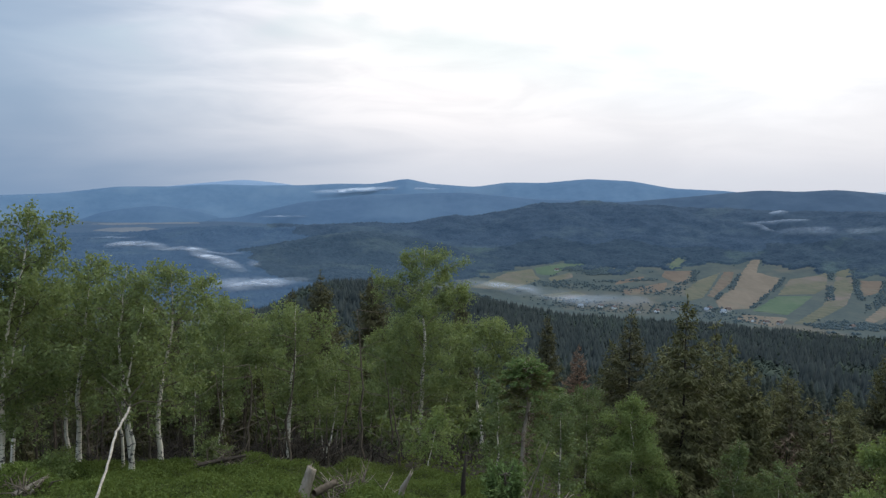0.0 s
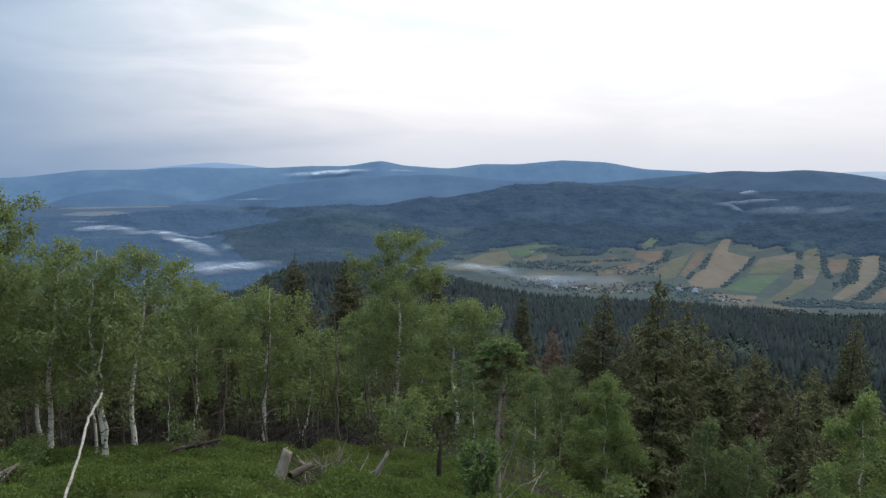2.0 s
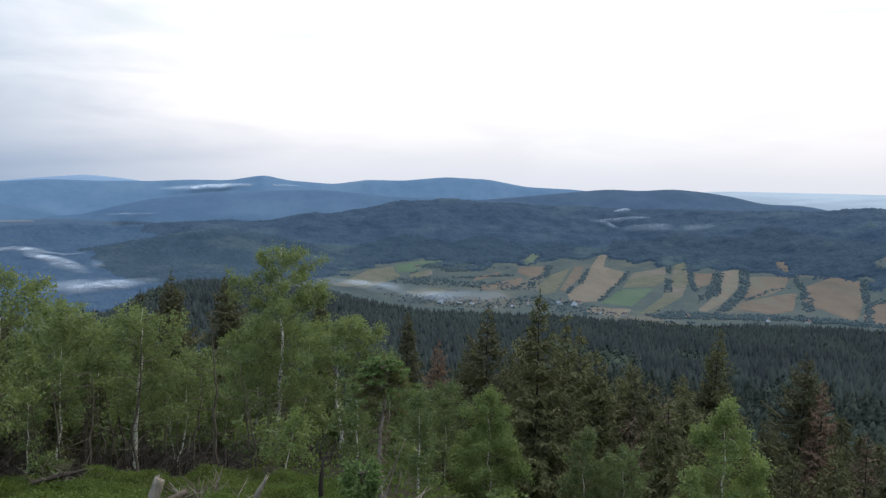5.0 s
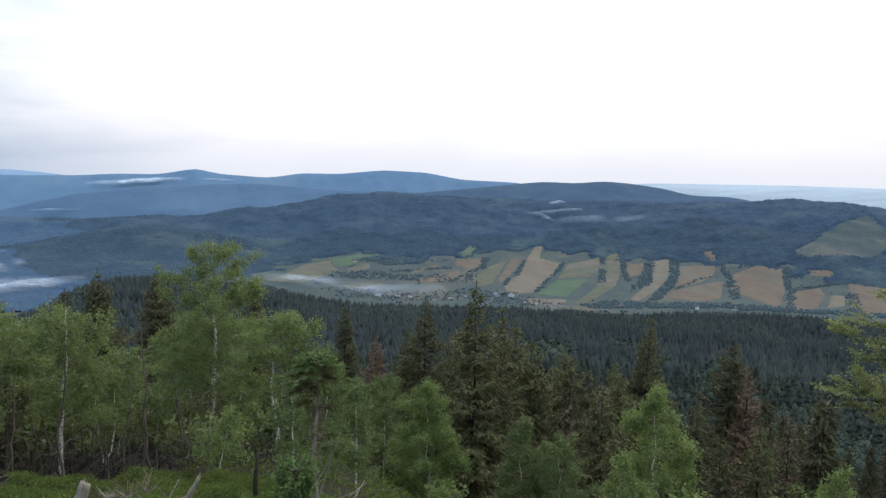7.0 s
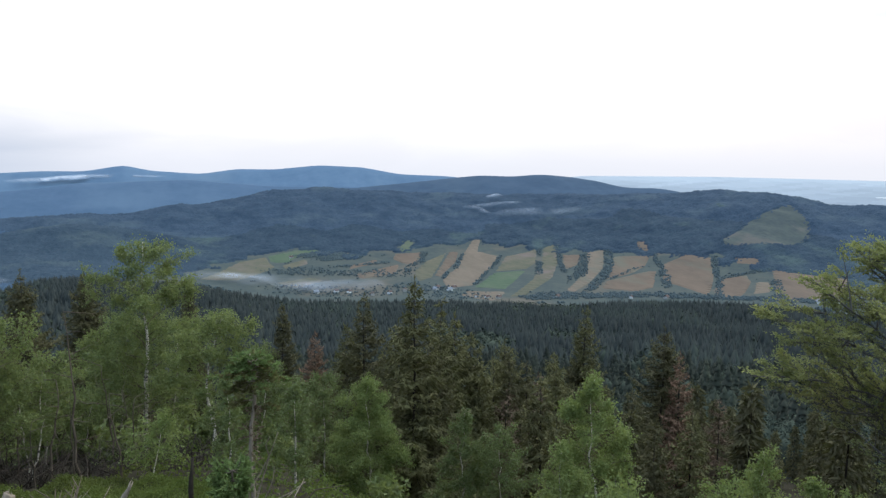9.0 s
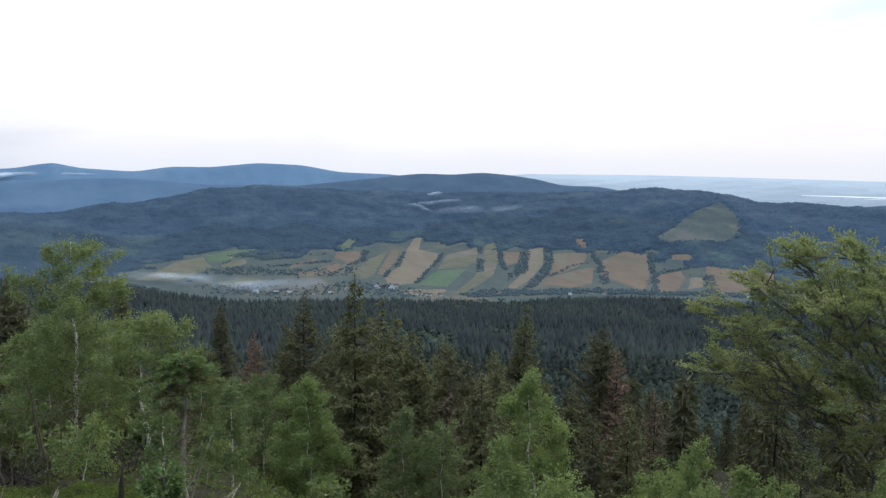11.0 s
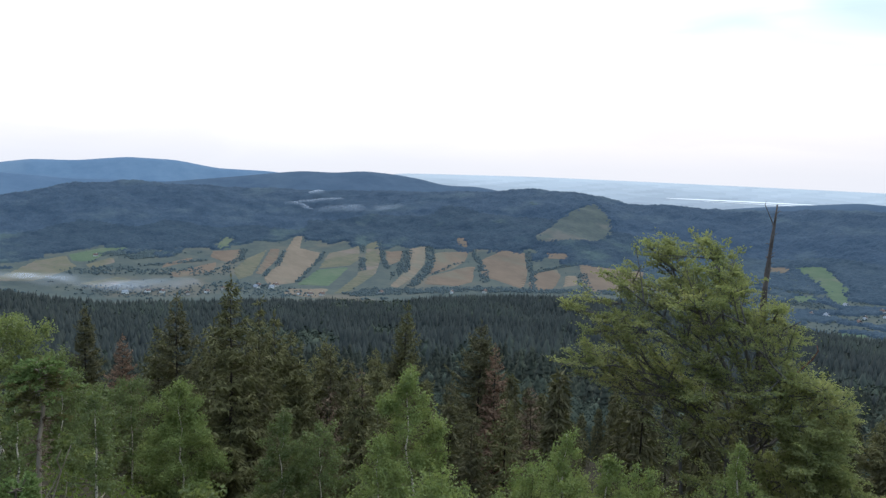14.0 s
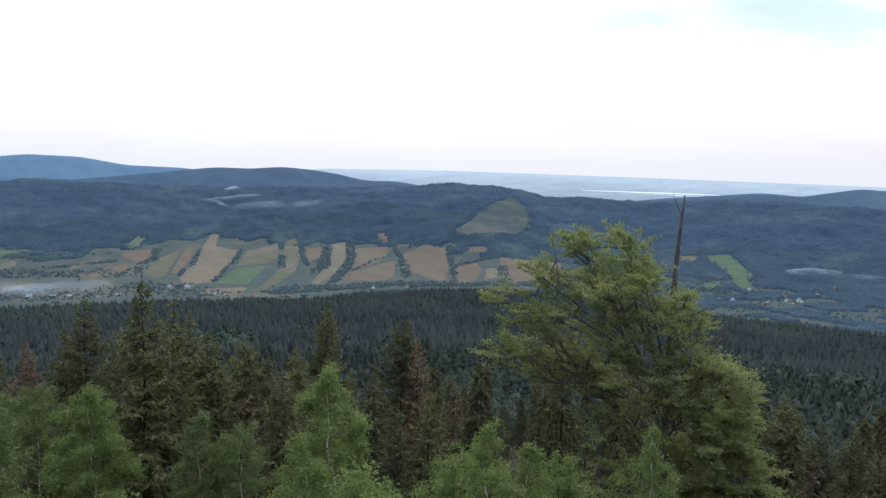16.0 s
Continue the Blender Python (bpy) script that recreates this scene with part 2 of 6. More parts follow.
def polar_sheet(bearings, ranges, height):
    """Vertices and quads of a sheet laid over bearings and ranges."""
    az, d = np.meshgrid(np.radians(bearings), ranges)
    x, y = -np.sin(az) * d, np.cos(az) * d
    verts = np.stack([x, y, height(x, y)], -1).reshape(-1, 3)
    n = len(bearings)
    rows, cols = np.meshgrid(np.arange(len(ranges) - 1), np.arange(n - 1), indexing="ij")
    a = (rows * n + cols).ravel()
    return verts, np.stack([a, a + n, a + n + 1, a + 1], 1)[:, ::-1]


def turf(x, y):
    """The meadow's surface, with its hummocks."""
    d = np.hypot(x, y)
    return land(x, y) + (waves(x, y, 3.2, 11) * 0.15 + waves(x, y, 1.3, 12) * 0.09) * np.clip((d - 1) / 3, 0, 1) * np.clip((90 - d) / 40, 0, 1)


def on_meadow(az, d, x, y):
    """Whether the bilberry meadow grows there."""
    return (d < np.interp(az, [-30, -16, -3, 2, 40], [9.5, 11.5, 13.5, 17.5, 18.5]) + 0.9 * waves(x, y, 2.6, 37))


def build_ground():
    bearings = np.r_[np.arange(-180, -78, 3.0), np.arange(-78, 36, 0.42), np.arange(36, 181, 3.0)]
    ranges = np.r_[0.05, np.arange(0.6, 40, 0.55), np.geomspace(41, 1100, 70), np.linspace(1112, 3300, 150), np.linspace(3340, 4880, 44)]

    verts, faces = polar_sheet(bearings, ranges, turf)
    me = mesh_of("ground", verts.tolist(), faces.tolist(), [M_MEADOW, M_FLOOR, M_SPUR, M_VALLEY, M_VALLEY, M_BASIN] + PLAIN_HAZES + WOOD_HAZES, True)
    mid = verts[faces].mean(1)
    d, az = np.hypot(mid[:, 0], mid[:, 1]), np.degrees(np.arctan2(-mid[:, 0], mid[:, 1]))
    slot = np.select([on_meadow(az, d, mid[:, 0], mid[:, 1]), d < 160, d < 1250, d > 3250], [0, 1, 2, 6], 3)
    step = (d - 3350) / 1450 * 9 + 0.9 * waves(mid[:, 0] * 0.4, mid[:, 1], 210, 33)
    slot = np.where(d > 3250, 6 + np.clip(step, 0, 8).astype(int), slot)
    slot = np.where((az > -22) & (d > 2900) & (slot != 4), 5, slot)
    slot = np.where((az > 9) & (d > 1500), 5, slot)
    hill = wooded(az, d, mid[:, 0], mid[:, 1]) & (az > -80) & (az < 34)
    slot = np.where(hill, 15 + wood_haze(az, d, mid[:, 0], mid[:, 1]), slot)
    me.polygons.foreach_set("material_index", slot.astype(np.int32))
    return tagged(new("ground", me), "mountain meadow, forest floor and green valley ground", "ground", kind="structure")


build_ground()


def backdrop(name, label, dist, profile, depth, drop, material, grain):
    """A far ridge with a long back; profile: bearing, height of the crest."""
    profile = sorted(profile)
    bearings = np.arange(profile[0][0], profile[-1][0], 0.18)
    ranges = np.linspace(dist - 2.3 * depth, dist + depth * 0.25, 40)

    def height(x, y):
        d, az = np.hypot(x, y), np.degrees(np.arctan2(-x, y))
        c = np.interp(az, [p[0] for p in profile], [p[1] for p in profile])
        c = (c * 2 + np.interp(az - 0.5, [p[0] for p in profile], [p[1] for p in profile]) + np.interp(az + 0.5, [p[0] for p in profile], [p[1] for p in profile])) / 4
        return crest(az, d, dist, c, drop / depth, drop / depth, 18) + waves(x, y, 170, 21) * grain * 0.35 * np.clip((dist - d) / 80, 0, 1) + waves(x, y, 75, 23) * 0.9 * np.clip((dist - d) / 80, 0, 1) + waves(x, y, 28, 22) * 0.35

    verts, faces = polar_sheet(bearings, ranges, height)
    return tagged(new(name, mesh_of(name, verts.tolist(), faces.tolist(), material, True)), label, "hill", kind="structure")


backdrop("backdrop_hill", "broad wooded hill behind the valley, painted dark haze blue", 3600, [(-42, -190), (-38, -125), (-37, -108), (-35.6, -97), (-34, -98), (-33, -92), (-31.5, -69), (-29.5, -50), (-27.3, -39), (-25.2, -50), (-22.7, -46), (-20.5, -60), (-18, -78), (-14, -104), (-8, -140)], 420, 130, M_RIDGE_A, 6)
backdrop("backdrop_hill_east", "wooded hill at the valley's end, painted dark haze blue", 3500, [(-80, -60), (-72, -70), (-69.4, -83), (-68.2, -76), (-66, -100), (-64.6, -117), (-62.1, -106), (-60, -118), (-58, -129), (-55, -146), (-52, -170), (-50, -200)], 400, 120, M_RIDGE_A, 6)
backdrop("backdrop_hill_middle", "low wooded hill across the basin, painted haze blue", 4000, [(27, -250), (24.3, -182), (22.5, -161), (20.6, -150), (18.3, -177), (16, -212), (13, -250)], 160, 70, M_RIDGE_MID, 3)
backdrop("backdrop_hill_low", "long wooded ridge beyond the valley, painted haze blue", 3950, [(20, -250), (17.5, -215), (15.2, -211), (12.8, -169), (10.4, -131), (7.9, -116), (5.8, -95), (2.8, -88), (-1.5, -79), (-7, -110), (-14, -118), (-20, -128), (-26, -150)], 330, 110, M_RIDGE_AB, 4)
backdrop("backdrop_mountains", "chain of mountains on the skyline, painted pale haze blue", 4350, [(40, -125), (34, -115), (30, -107), (27, -99), (23.2, -64), (19.8, -63), (17, -50), (14, -55), (10.3, -52), (7.9, -42), (5.3, -43), (2.8, -10), (1.1, -38), (-2.3, -55), (-4.8, -27), (-7.4, -29), (-10.7, -4), (-13.9, -14), (-16.7, -52), (-20.2, -61), (-24, -90), (-30, -130)], 420, 190, M_RIDGE_B, 6)
backdrop("backdrop_far_mountain", "faint far mountain, morning haze painted in its colour", 4700, [(24, -90), (20, -68), (17.5, -46), (14.8, -26), (12.5, -42), (10, -70), (8, -100)], 160, 60, M_RIDGE_C, 2)


def build_lake():
    """Long lakes on the far plain, their shine painted as a pale colour."""
    for az0, az1, d0, d1, label in ((-60.4, -49.4, 4172, 4212, "long lake on the far plain, its shine painted pale"), (-63, -52, 4125, 4145, "narrow strip of water on the plain, shine painted pale")):
        bearings, ranges = np.arange(az0, az1, 0.25), np.linspace(0, 1, 4)
        verts = []
        for r in ranges:
            for b in bearings:
                mid, half = (d0 + d1) / 2 + 0.9 * (-b - 50) * 5, (d1 - d0) / 2 * math.sin(math.pi * (b - az0 + 0.1) / (az1 - az0 + 0.2)) ** 0.5
                q = mid + (2 * r - 1) * half
                x, y = -math.sin(radians(b)) * q, math.cos(radians(b)) * q
                verts.append((x, y, float(land(x, y)) + 1.5))
        n = len(bearings)
        faces = [(r * n + c, r * n + c + 1, (r + 1) * n + c + 1, (r + 1) * n + c) for r in range(3) for c in range(n - 1)]
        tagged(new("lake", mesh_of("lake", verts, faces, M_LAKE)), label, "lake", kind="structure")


build_lake()

# ---- fields, hedges, woods, village and mist of the valley ----
M_STUBBLE = surface("stubble_field", (0.082, 0.064, 0.053), (0.118, 0.089, 0.069), 0.02, fine=0.09, stretch=(1, 0.4, 1), third=(0.095, 0.093, 0.074))
M_STRAW = surface("straw_field", (0.100, 0.083, 0.066), (0.138, 0.109, 0.086), 0.02, fine=0.09, stretch=(1, 0.4, 1), third=(0.095, 0.094, 0.077))
M_PASTURE = surface("dry_pasture", (0.066, 0.070, 0.053), (0.098, 0.089, 0.065), 0.02, fine=0.09, third=(0.117, 0.094, 0.085))
M_GRASS = surface("pasture", (0.055, 0.074, 0.053), (0.083, 0.093, 0.066), 0.02, fine=0.09, third=(0.105, 0.095, 0.082))
M_GREEN = surface("green_field", (0.050, 0.074, 0.051), (0.070, 0.092, 0.061), 0.02, fine=0.09, third=(0.090, 0.096, 0.075))
M_CLEARING = surface("hill_clearing", (0.041, 0.053, 0.058), (0.062, 0.072, 0.066), 0.02, fine=0.09, third=(0.082, 0.080, 0.075))
# dry fields, their colour paled and blued to paint in distance haze
M_FAR_FIELD = surface("hazed_dry_field", (0.086, 0.098, 0.118), (0.116, 0.122, 0.136), 0.01, fine=0.05, stretch=(1, 0.4, 1))
FIELDS = []


def quick_mesh(name, verts, tris, material):
    """A mesh from arrays of vertices and triangles."""
    me = bpy.data.meshes.new(name)
    me.vertices.add(len(verts))
    me.vertices.foreach_set("co", np.asarray(verts, np.float32).ravel())
    tris = np.asarray(tris, np.int32)
    me.loops.add(tris.size)
    me.loops.foreach_set("vertex_index", tris.ravel())
    me.polygons.add(len(tris))
    me.polygons.foreach_set("loop_start", np.arange(0, tris.size, 3, dtype=np.int32))
    me.update(calc_edges=True)
    me.materials.append(material)
    return me


def field(material, label, *corners):
    """One field, draped over the land and cut into a grid so that it follows the slope."""
    bm = bmesh.new()
    bm.faces.new([bm.verts.new((x, y, 0)) for x, y in corners])
    xs, ys = [c[0] for c in corners], [c[1] for c in corners]
    for axis, lo, hi in ((0, min(xs), max(xs)), (1, min(ys), max(ys))):
        for v in np.arange(lo + 18, hi, 18):
            co, no = ((v, 0, 0), (1, 0, 0)) if axis == 0 else ((0, v, 0), (0, 1, 0))
            bmesh.ops.bisect_plane(bm, geom=bm.verts[:] + bm.edges[:] + bm.faces[:], plane_co=co, plane_no=no)
    for v in bm.verts:
        v.co.z = float(land(v.co.x, v.co.y)) + (-0.3 if v.is_boundary else 1.2)
    bmesh.ops.recalc_face_normals(bm, faces=bm.faces[:])
    me = bpy.data.meshes.new("field")
    bm.to_mesh(me)
    bm.free()
    me.materials.append(material)
    FIELDS.append(corners)
    return tagged(new("field", me), label, "field", "fields on the valley side", "structure")


field(M_STUBBLE, "brown stubble field between hedgerows", (656, 2239), (744, 2231), (696, 2120), (655, 2087), (627, 2169))
field(M_GRASS, "grassy field at the edge of the wood", (725, 2388), (772, 2400), (710, 2248), (672, 2253))
field(M_PASTURE, "dry yellow-green pasture strip", (722, 2128), (817, 2213), (735, 2056), (674, 1937), (622, 1904), (644, 2011))
field(M_STUBBLE, "brown stubble field between hedgerows", (823, 2211), (858, 2217), (805, 2094), (697, 1936), (680, 1942), (742, 2060))
field(M_STRAW, "pale straw-coloured mown field", (956, 2342), (979, 2326), (916, 2196), (951, 2124), (892, 2019), (747, 1827), (673, 1817), (693, 1912), (767, 2010), (857, 2177))
field(M_PASTURE, "dry yellow-green pasture strip", (971, 2111), (1106, 2156), (1022, 2006), (964, 1948), (867, 1949))
field(M_GREEN, "fresh green field on the valley side", (862, 1941), (958, 1935), (903, 1871), (815, 1766), (744, 1811))
field(M_STRAW, "pale straw-coloured mown field", (714, 1780), (809, 1740), (732, 1659), (678, 1740))
field(M_PASTURE, "dry yellow-green pasture strip", (1133, 2169), (1185, 2180), (1079, 1973), (989, 1836), (827, 1688), (792, 1694), (933, 1845), (1028, 1985))
field(M_STUBBLE, "brown stubble field between hedgerows", (1144, 2061), (1194, 2037), (1129, 1943), (1053, 1897))
field(M_STRAW, "pale straw-coloured mown field", (1222, 2051), (1286, 2049), (1176, 1880), (1070, 1766), (973, 1684), (960, 1710), (1114, 1871))
field(M_STUBBLE, "brown stubble field between hedgerows", (1268, 1978), (1370, 1931), (1289, 1838), (1212, 1789), (1115, 1764), (1186, 1857))
field(M_STUBBLE, "brown stubble field between hedgerows", (1105, 1750), (1212, 1782), (1298, 1795), (1177, 1638), (1115, 1618), (1053, 1688))
field(M_STUBBLE, "brown stubble field between hedgerows", (1407, 2066), (1438, 2044), (1393, 1966), (1371, 1986))
field(M_STUBBLE, "brown stubble field between hedgerows", (1353, 1839), (1451, 1868), (1494, 1805), (1355, 1622), (1237, 1499), (1240, 1624), (1233, 1682))
field(M_STUBBLE, "brown stubble field between hedgerows", (1385, 1631), (1469, 1629), (1432, 1570), (1309, 1463), (1241, 1472), (1287, 1543))
field(M_STRAW, "pale straw-coloured mown field", (1448, 1573), (1474, 1548), (1398, 1466), (1347, 1469))
field(M_STUBBLE, "brown stubble field between hedgerows", (1564, 1641), (1698, 1491), (1599, 1427), (1476, 1333), (1346, 1393))
field(M_STUBBLE, "brown stubble field between hedgerows", (1548, 1770), (1599, 1729), (1554, 1679), (1512, 1724))
field(M_CLEARING, "olive-green clearing on the wooded hill", (2007, 2041), (1958, 2034), (1905, 2012), (1840, 1990), (1773, 1975), (1680, 1922), (1593, 1888), (1579, 1845), (1660, 1800), (1755, 1758), (1867, 1804), (1930, 1870), (1972, 1935))
field(M_FAR_FIELD, "dry fields far off in the basin, painted pale with haze", (-1440, 3080), (-1430, 3230), (-1300, 3300), (-1170, 3190), (-1200, 3080), (-1300, 3040))
field(M_FAR_FIELD, "dry fields far off in the basin, painted pale with haze", (-1600, 3400), (-1560, 3470), (-1400, 3560), (-1180, 3640), (-1140, 3560), (-1330, 3480), (-1480, 3370))
field(M_GREEN, "fresh green field on the valley side", (2082, 1287), (2167, 1237), (2004, 1069), (1851, 992), (1823, 1004), (1987, 1150))
field(M_STUBBLE, "brown stubble field between hedgerows", (2031, 1333), (2073, 1290), (2026, 1255), (1977, 1287))
field(M_GREEN, "fresh green field on the valley side", (1822, 1122), (1867, 1085), (1817, 1048), (1763, 1076))
field(M_GREEN, "fresh green field on the valley side", (1579, 868), (1632, 828), (1589, 800), (1542, 834))
field(M_GREEN, "fresh green field on the valley side", (274, 2285), (369, 2347), (452, 2332), (353, 2250), (324, 2192), (271, 2191))
field(M_PASTURE, "dry yellow-green pasture strip", (187, 2210), (271, 2277), (270, 2185), (282, 2145), (249, 2091), (163, 1971), (65, 1940))
field(M_PASTURE, "dry yellow-green pasture strip", (297, 2157), (389, 2246), (375, 2167), (303, 2104))
field(M_STUBBLE, "brown stubble field between hedgerows", (500, 2136), (585, 2180), (566, 2132), (471, 2077))
field(M_STUBBLE, "brown stubble field between hedgerows", (472, 2019), (636, 2114), (587, 2001), (482, 1965))
field(M_STUBBLE, "brown stubble field between hedgerows", (516, 2259), (552, 2249), (526, 2222))
field(M_PASTURE, "dry yellow-green pasture strip", (257, 1963), (354, 2015), (385, 1970), (298, 1906))


def inside(x, y, corners):
    """Which of the points lie in the polygon."""
    hit = np.zeros(len(x), bool)
    for (x0, y0), (x1, y1) in zip(corners, corners[1:] + corners[:1]):
        cross = (y0 > y) != (y1 > y)
        hit ^= cross & (x < (x1 - x0) * (y - y0) / (y1 - y0 + 1e-9) + x0)
    return hit


def tier_tree(tiers, sides, jag, rng):
    """A spruce of stacked ragged skirts, one high, for woods."""
    verts, tris = [], []
    for n in range(tiers):
        low, top = 0.10 + 0.86 * n / tiers, min(1.0, 0.10 + 0.86 * (n + 1.75) / tiers)
        r = 0.22 * (1 - 0.86 * n / tiers)
        base = len(verts)
        verts.append((0, 0, top))
        for s in range(sides):
            a = 6.283 * (s + 0.5 * (n % 2)) / sides
            q = r * (1 + jag * (rng.rand() - 0.5) + (0.25 * jag if s % 2 else -0.25 * jag))
            verts.append((q * math.cos(a), q * math.sin(a), low + 0.05 * jag * (rng.rand() - 0.5)))
        tris += [(base, base + 1 + s, base + 1 + (s + 1) % sides) for s in range(sides)]
    return np.array(verts), np.array(tris)


def dome_tree(rng):
    """A rough round crown of fifteen faces, one high."""
    verts = [(0.05 * rng.rand(), 0.05 * rng.rand(), 1.0)]
    for r, z in ((0.27, 0.70), (0.36, 0.20)):
        for s in range(5):
            a, q = 6.283 * (s + rng.rand() * 0.5) / 5, r * (0.75 + 0.5 * rng.rand())
            verts.append((q * math.cos(a), q * math.sin(a), z + 0.15 * (rng.rand() - 0.5)))
    tris = []
    for s in range(5):
        a, b, c, d = 1 + s, 1 + (s + 1) % 5, 6 + s, 6 + (s + 1) % 5
        tris += [(0, a, b), (a, c, d), (a, d, b)]
    return np.array(verts), np.array(tris)


def clump_tree(count, rng, size=0.0):
    """A loose crown of many small leaf clumps, one high."""
    verts, tris = [], []
    for n in range(count):
        u, a = rng.rand(), 6.283 * rng.rand()
        z = 0.15 + 0.83 * u
        r = 0.30 * math.sin(math.pi * min(1, 0.12 + 0.80 * u)) ** 0.7 * (0.55 + 0.5 * rng.rand())
        mid = np.array((r * math.cos(a), r * math.sin(a), z))
        for c in range(3):
            verts.append(mid + (rng.rand(3) - 0.5) * (size or (0.18 if count < 60 else 0.16)))
        tris.append((3 * n, 3 * n + 1, 3 * n + 2))
    # the dense middle of the crown
    core, shell = dome_tree(rng)
    tris += (shell + len(verts)).tolist()
    verts += list(core * (0.62, 0.62, 0.84) + (0, 0, 0.04))
    return np.array(verts), np.array(tris)


def plant(name, label, category, spots, heights, widths, templates, material, seed):
    """Many trees as one mesh."""
    rng = np.random.RandomState(seed)
    pick, turn = rng.randint(len(templates), size=len(spots)), rng.rand(len(spots)) * 6.283
    ground = land(spots[:, 0], spots[:, 1])
    all_v, all_t, base = [], [], 0
    for k, (tv, tt) in enumerate(templates):
        i = np.where(pick == k)[0]
        c, s = np.cos(turn[i])[:, None], np.sin(turn[i])[:, None]
        w, h = (heights[i] * widths[i])[:, None], heights[i][:, None]
        v = np.stack([(tv[:, 0] * c - tv[:, 1] * s) * w + spots[i, :1], (tv[:, 0] * s + tv[:, 1] * c) * w + spots[i, 1:2], tv[:, 2] * h + ground[i][:, None] - 0.3], -1)
        t = tt[None] + (np.arange(len(i)) * len(tv))[:, None, None] + base
        all_v.append(v.reshape(-1, 3))
        all_t.append(t.reshape(-1, 3))
        base += len(i) * len(tv)
    ob = new(name, quick_mesh(name, np.concatenate(all_v), np.concatenate(all_t), material))
    return tagged(ob, label, category, kind="stuff")


def scatter(az0, az1, d0, d1, step, seed):
    """Points on a shaken grid within bearings and ranges."""
    rng = np.random.RandomState(seed)
    g = np.arange(-d1, d1, step)
    x, y = [v.ravel() for v in np.meshgrid(g, g[g > -800])]
    x, y = x + (rng.rand(len(x)) - 0.5) * step * 0.9, y + (rng.rand(len(x)) - 0.5) * step * 0.9
    d, az = np.hypot(x, y), np.degrees(np.arctan2(-x, y))
    keep = (d > d0) & (d < d1) & (az > az0) & (az < az1)
    return x[keep], y[keep], d[keep], az[keep], rng.rand(keep.sum()), rng.rand(keep.sum())


def build_spur_woods():
    """The dark spruce woods below the summit, down to the valley's near edge."""
    rng = np.random.RandomState(5)
    fine = [tier_tree(8, 7, 0.8, rng) for n in range(4)]
    plain = [tier_tree(2, 5, 0.7, rng) for n in range(4)]
    domes = [clump_tree(34, rng, 0.22) for n in range(4)]
    full = [clump_tree(190, rng, 0.088) for n in range(3)]
    x, y, d, az, r1, r2 = scatter(-79, 34, 165, 1075, 5.6, 6)
    # broadleaf trees stand in the hollow and in patches among the spruces
    leafy = (waves(x, y, 300, 8) + 0.6 * waves(x, y, 90, 9) + np.interp(d, [125, 330, 480, 1100], [0.7, 0.7, -0.25, -0.35]) + np.interp(az, [-80, -62, -54], [0.7, 0.6, 0.0]) * (d < 420)) > 0.8
    leafy |= r2 < 0.05
    near, close = d < 430, d < 265
    finest = [clump_tree(420, rng, 0.062) for n in range(3)]
    high = (11.0 + 8.5 * r1**2 + 2 * waves(x, y, 120, 10)) * np.interp(d, [120, 250, 900, 1000], [0.75, 1.0, 1.0, 0.9])
    spots = np.stack([x, y], 1)
    for mask, templates, name, label, mat, low, wide in (
        (near & ~leafy, fine, "spruce_wood_near", "dark green spruce wood on the slope below the summit", M_SPRUCE_SLOPE, 1.0, 1.0),
        (~near & ~leafy, plain, "spruce_wood", "dense dark spruce forest on a mountain spur", M_SPRUCE_FAR, 1.0, 1.05),
        (close & leafy, finest, "broadleaf_wood_close", "light green broadleaf trees just below the summit", M_BROAD_FAR, 0.72, 1.25),
        (near & ~close & leafy, full, "broadleaf_wood_near", "light green broadleaf trees among the spruces", M_BROAD_FAR, 0.72, 1.25),
        (~near & leafy, domes, "broadleaf_wood", "patches of broadleaf trees in the spruce forest", M_BROAD_FAR, 0.85, 1.15),
    ):
        plant(name, label, "forest", spots[mask], high[mask] * low, wide * (0.8 + 0.4 * r2[mask]), templates, mat, 12)


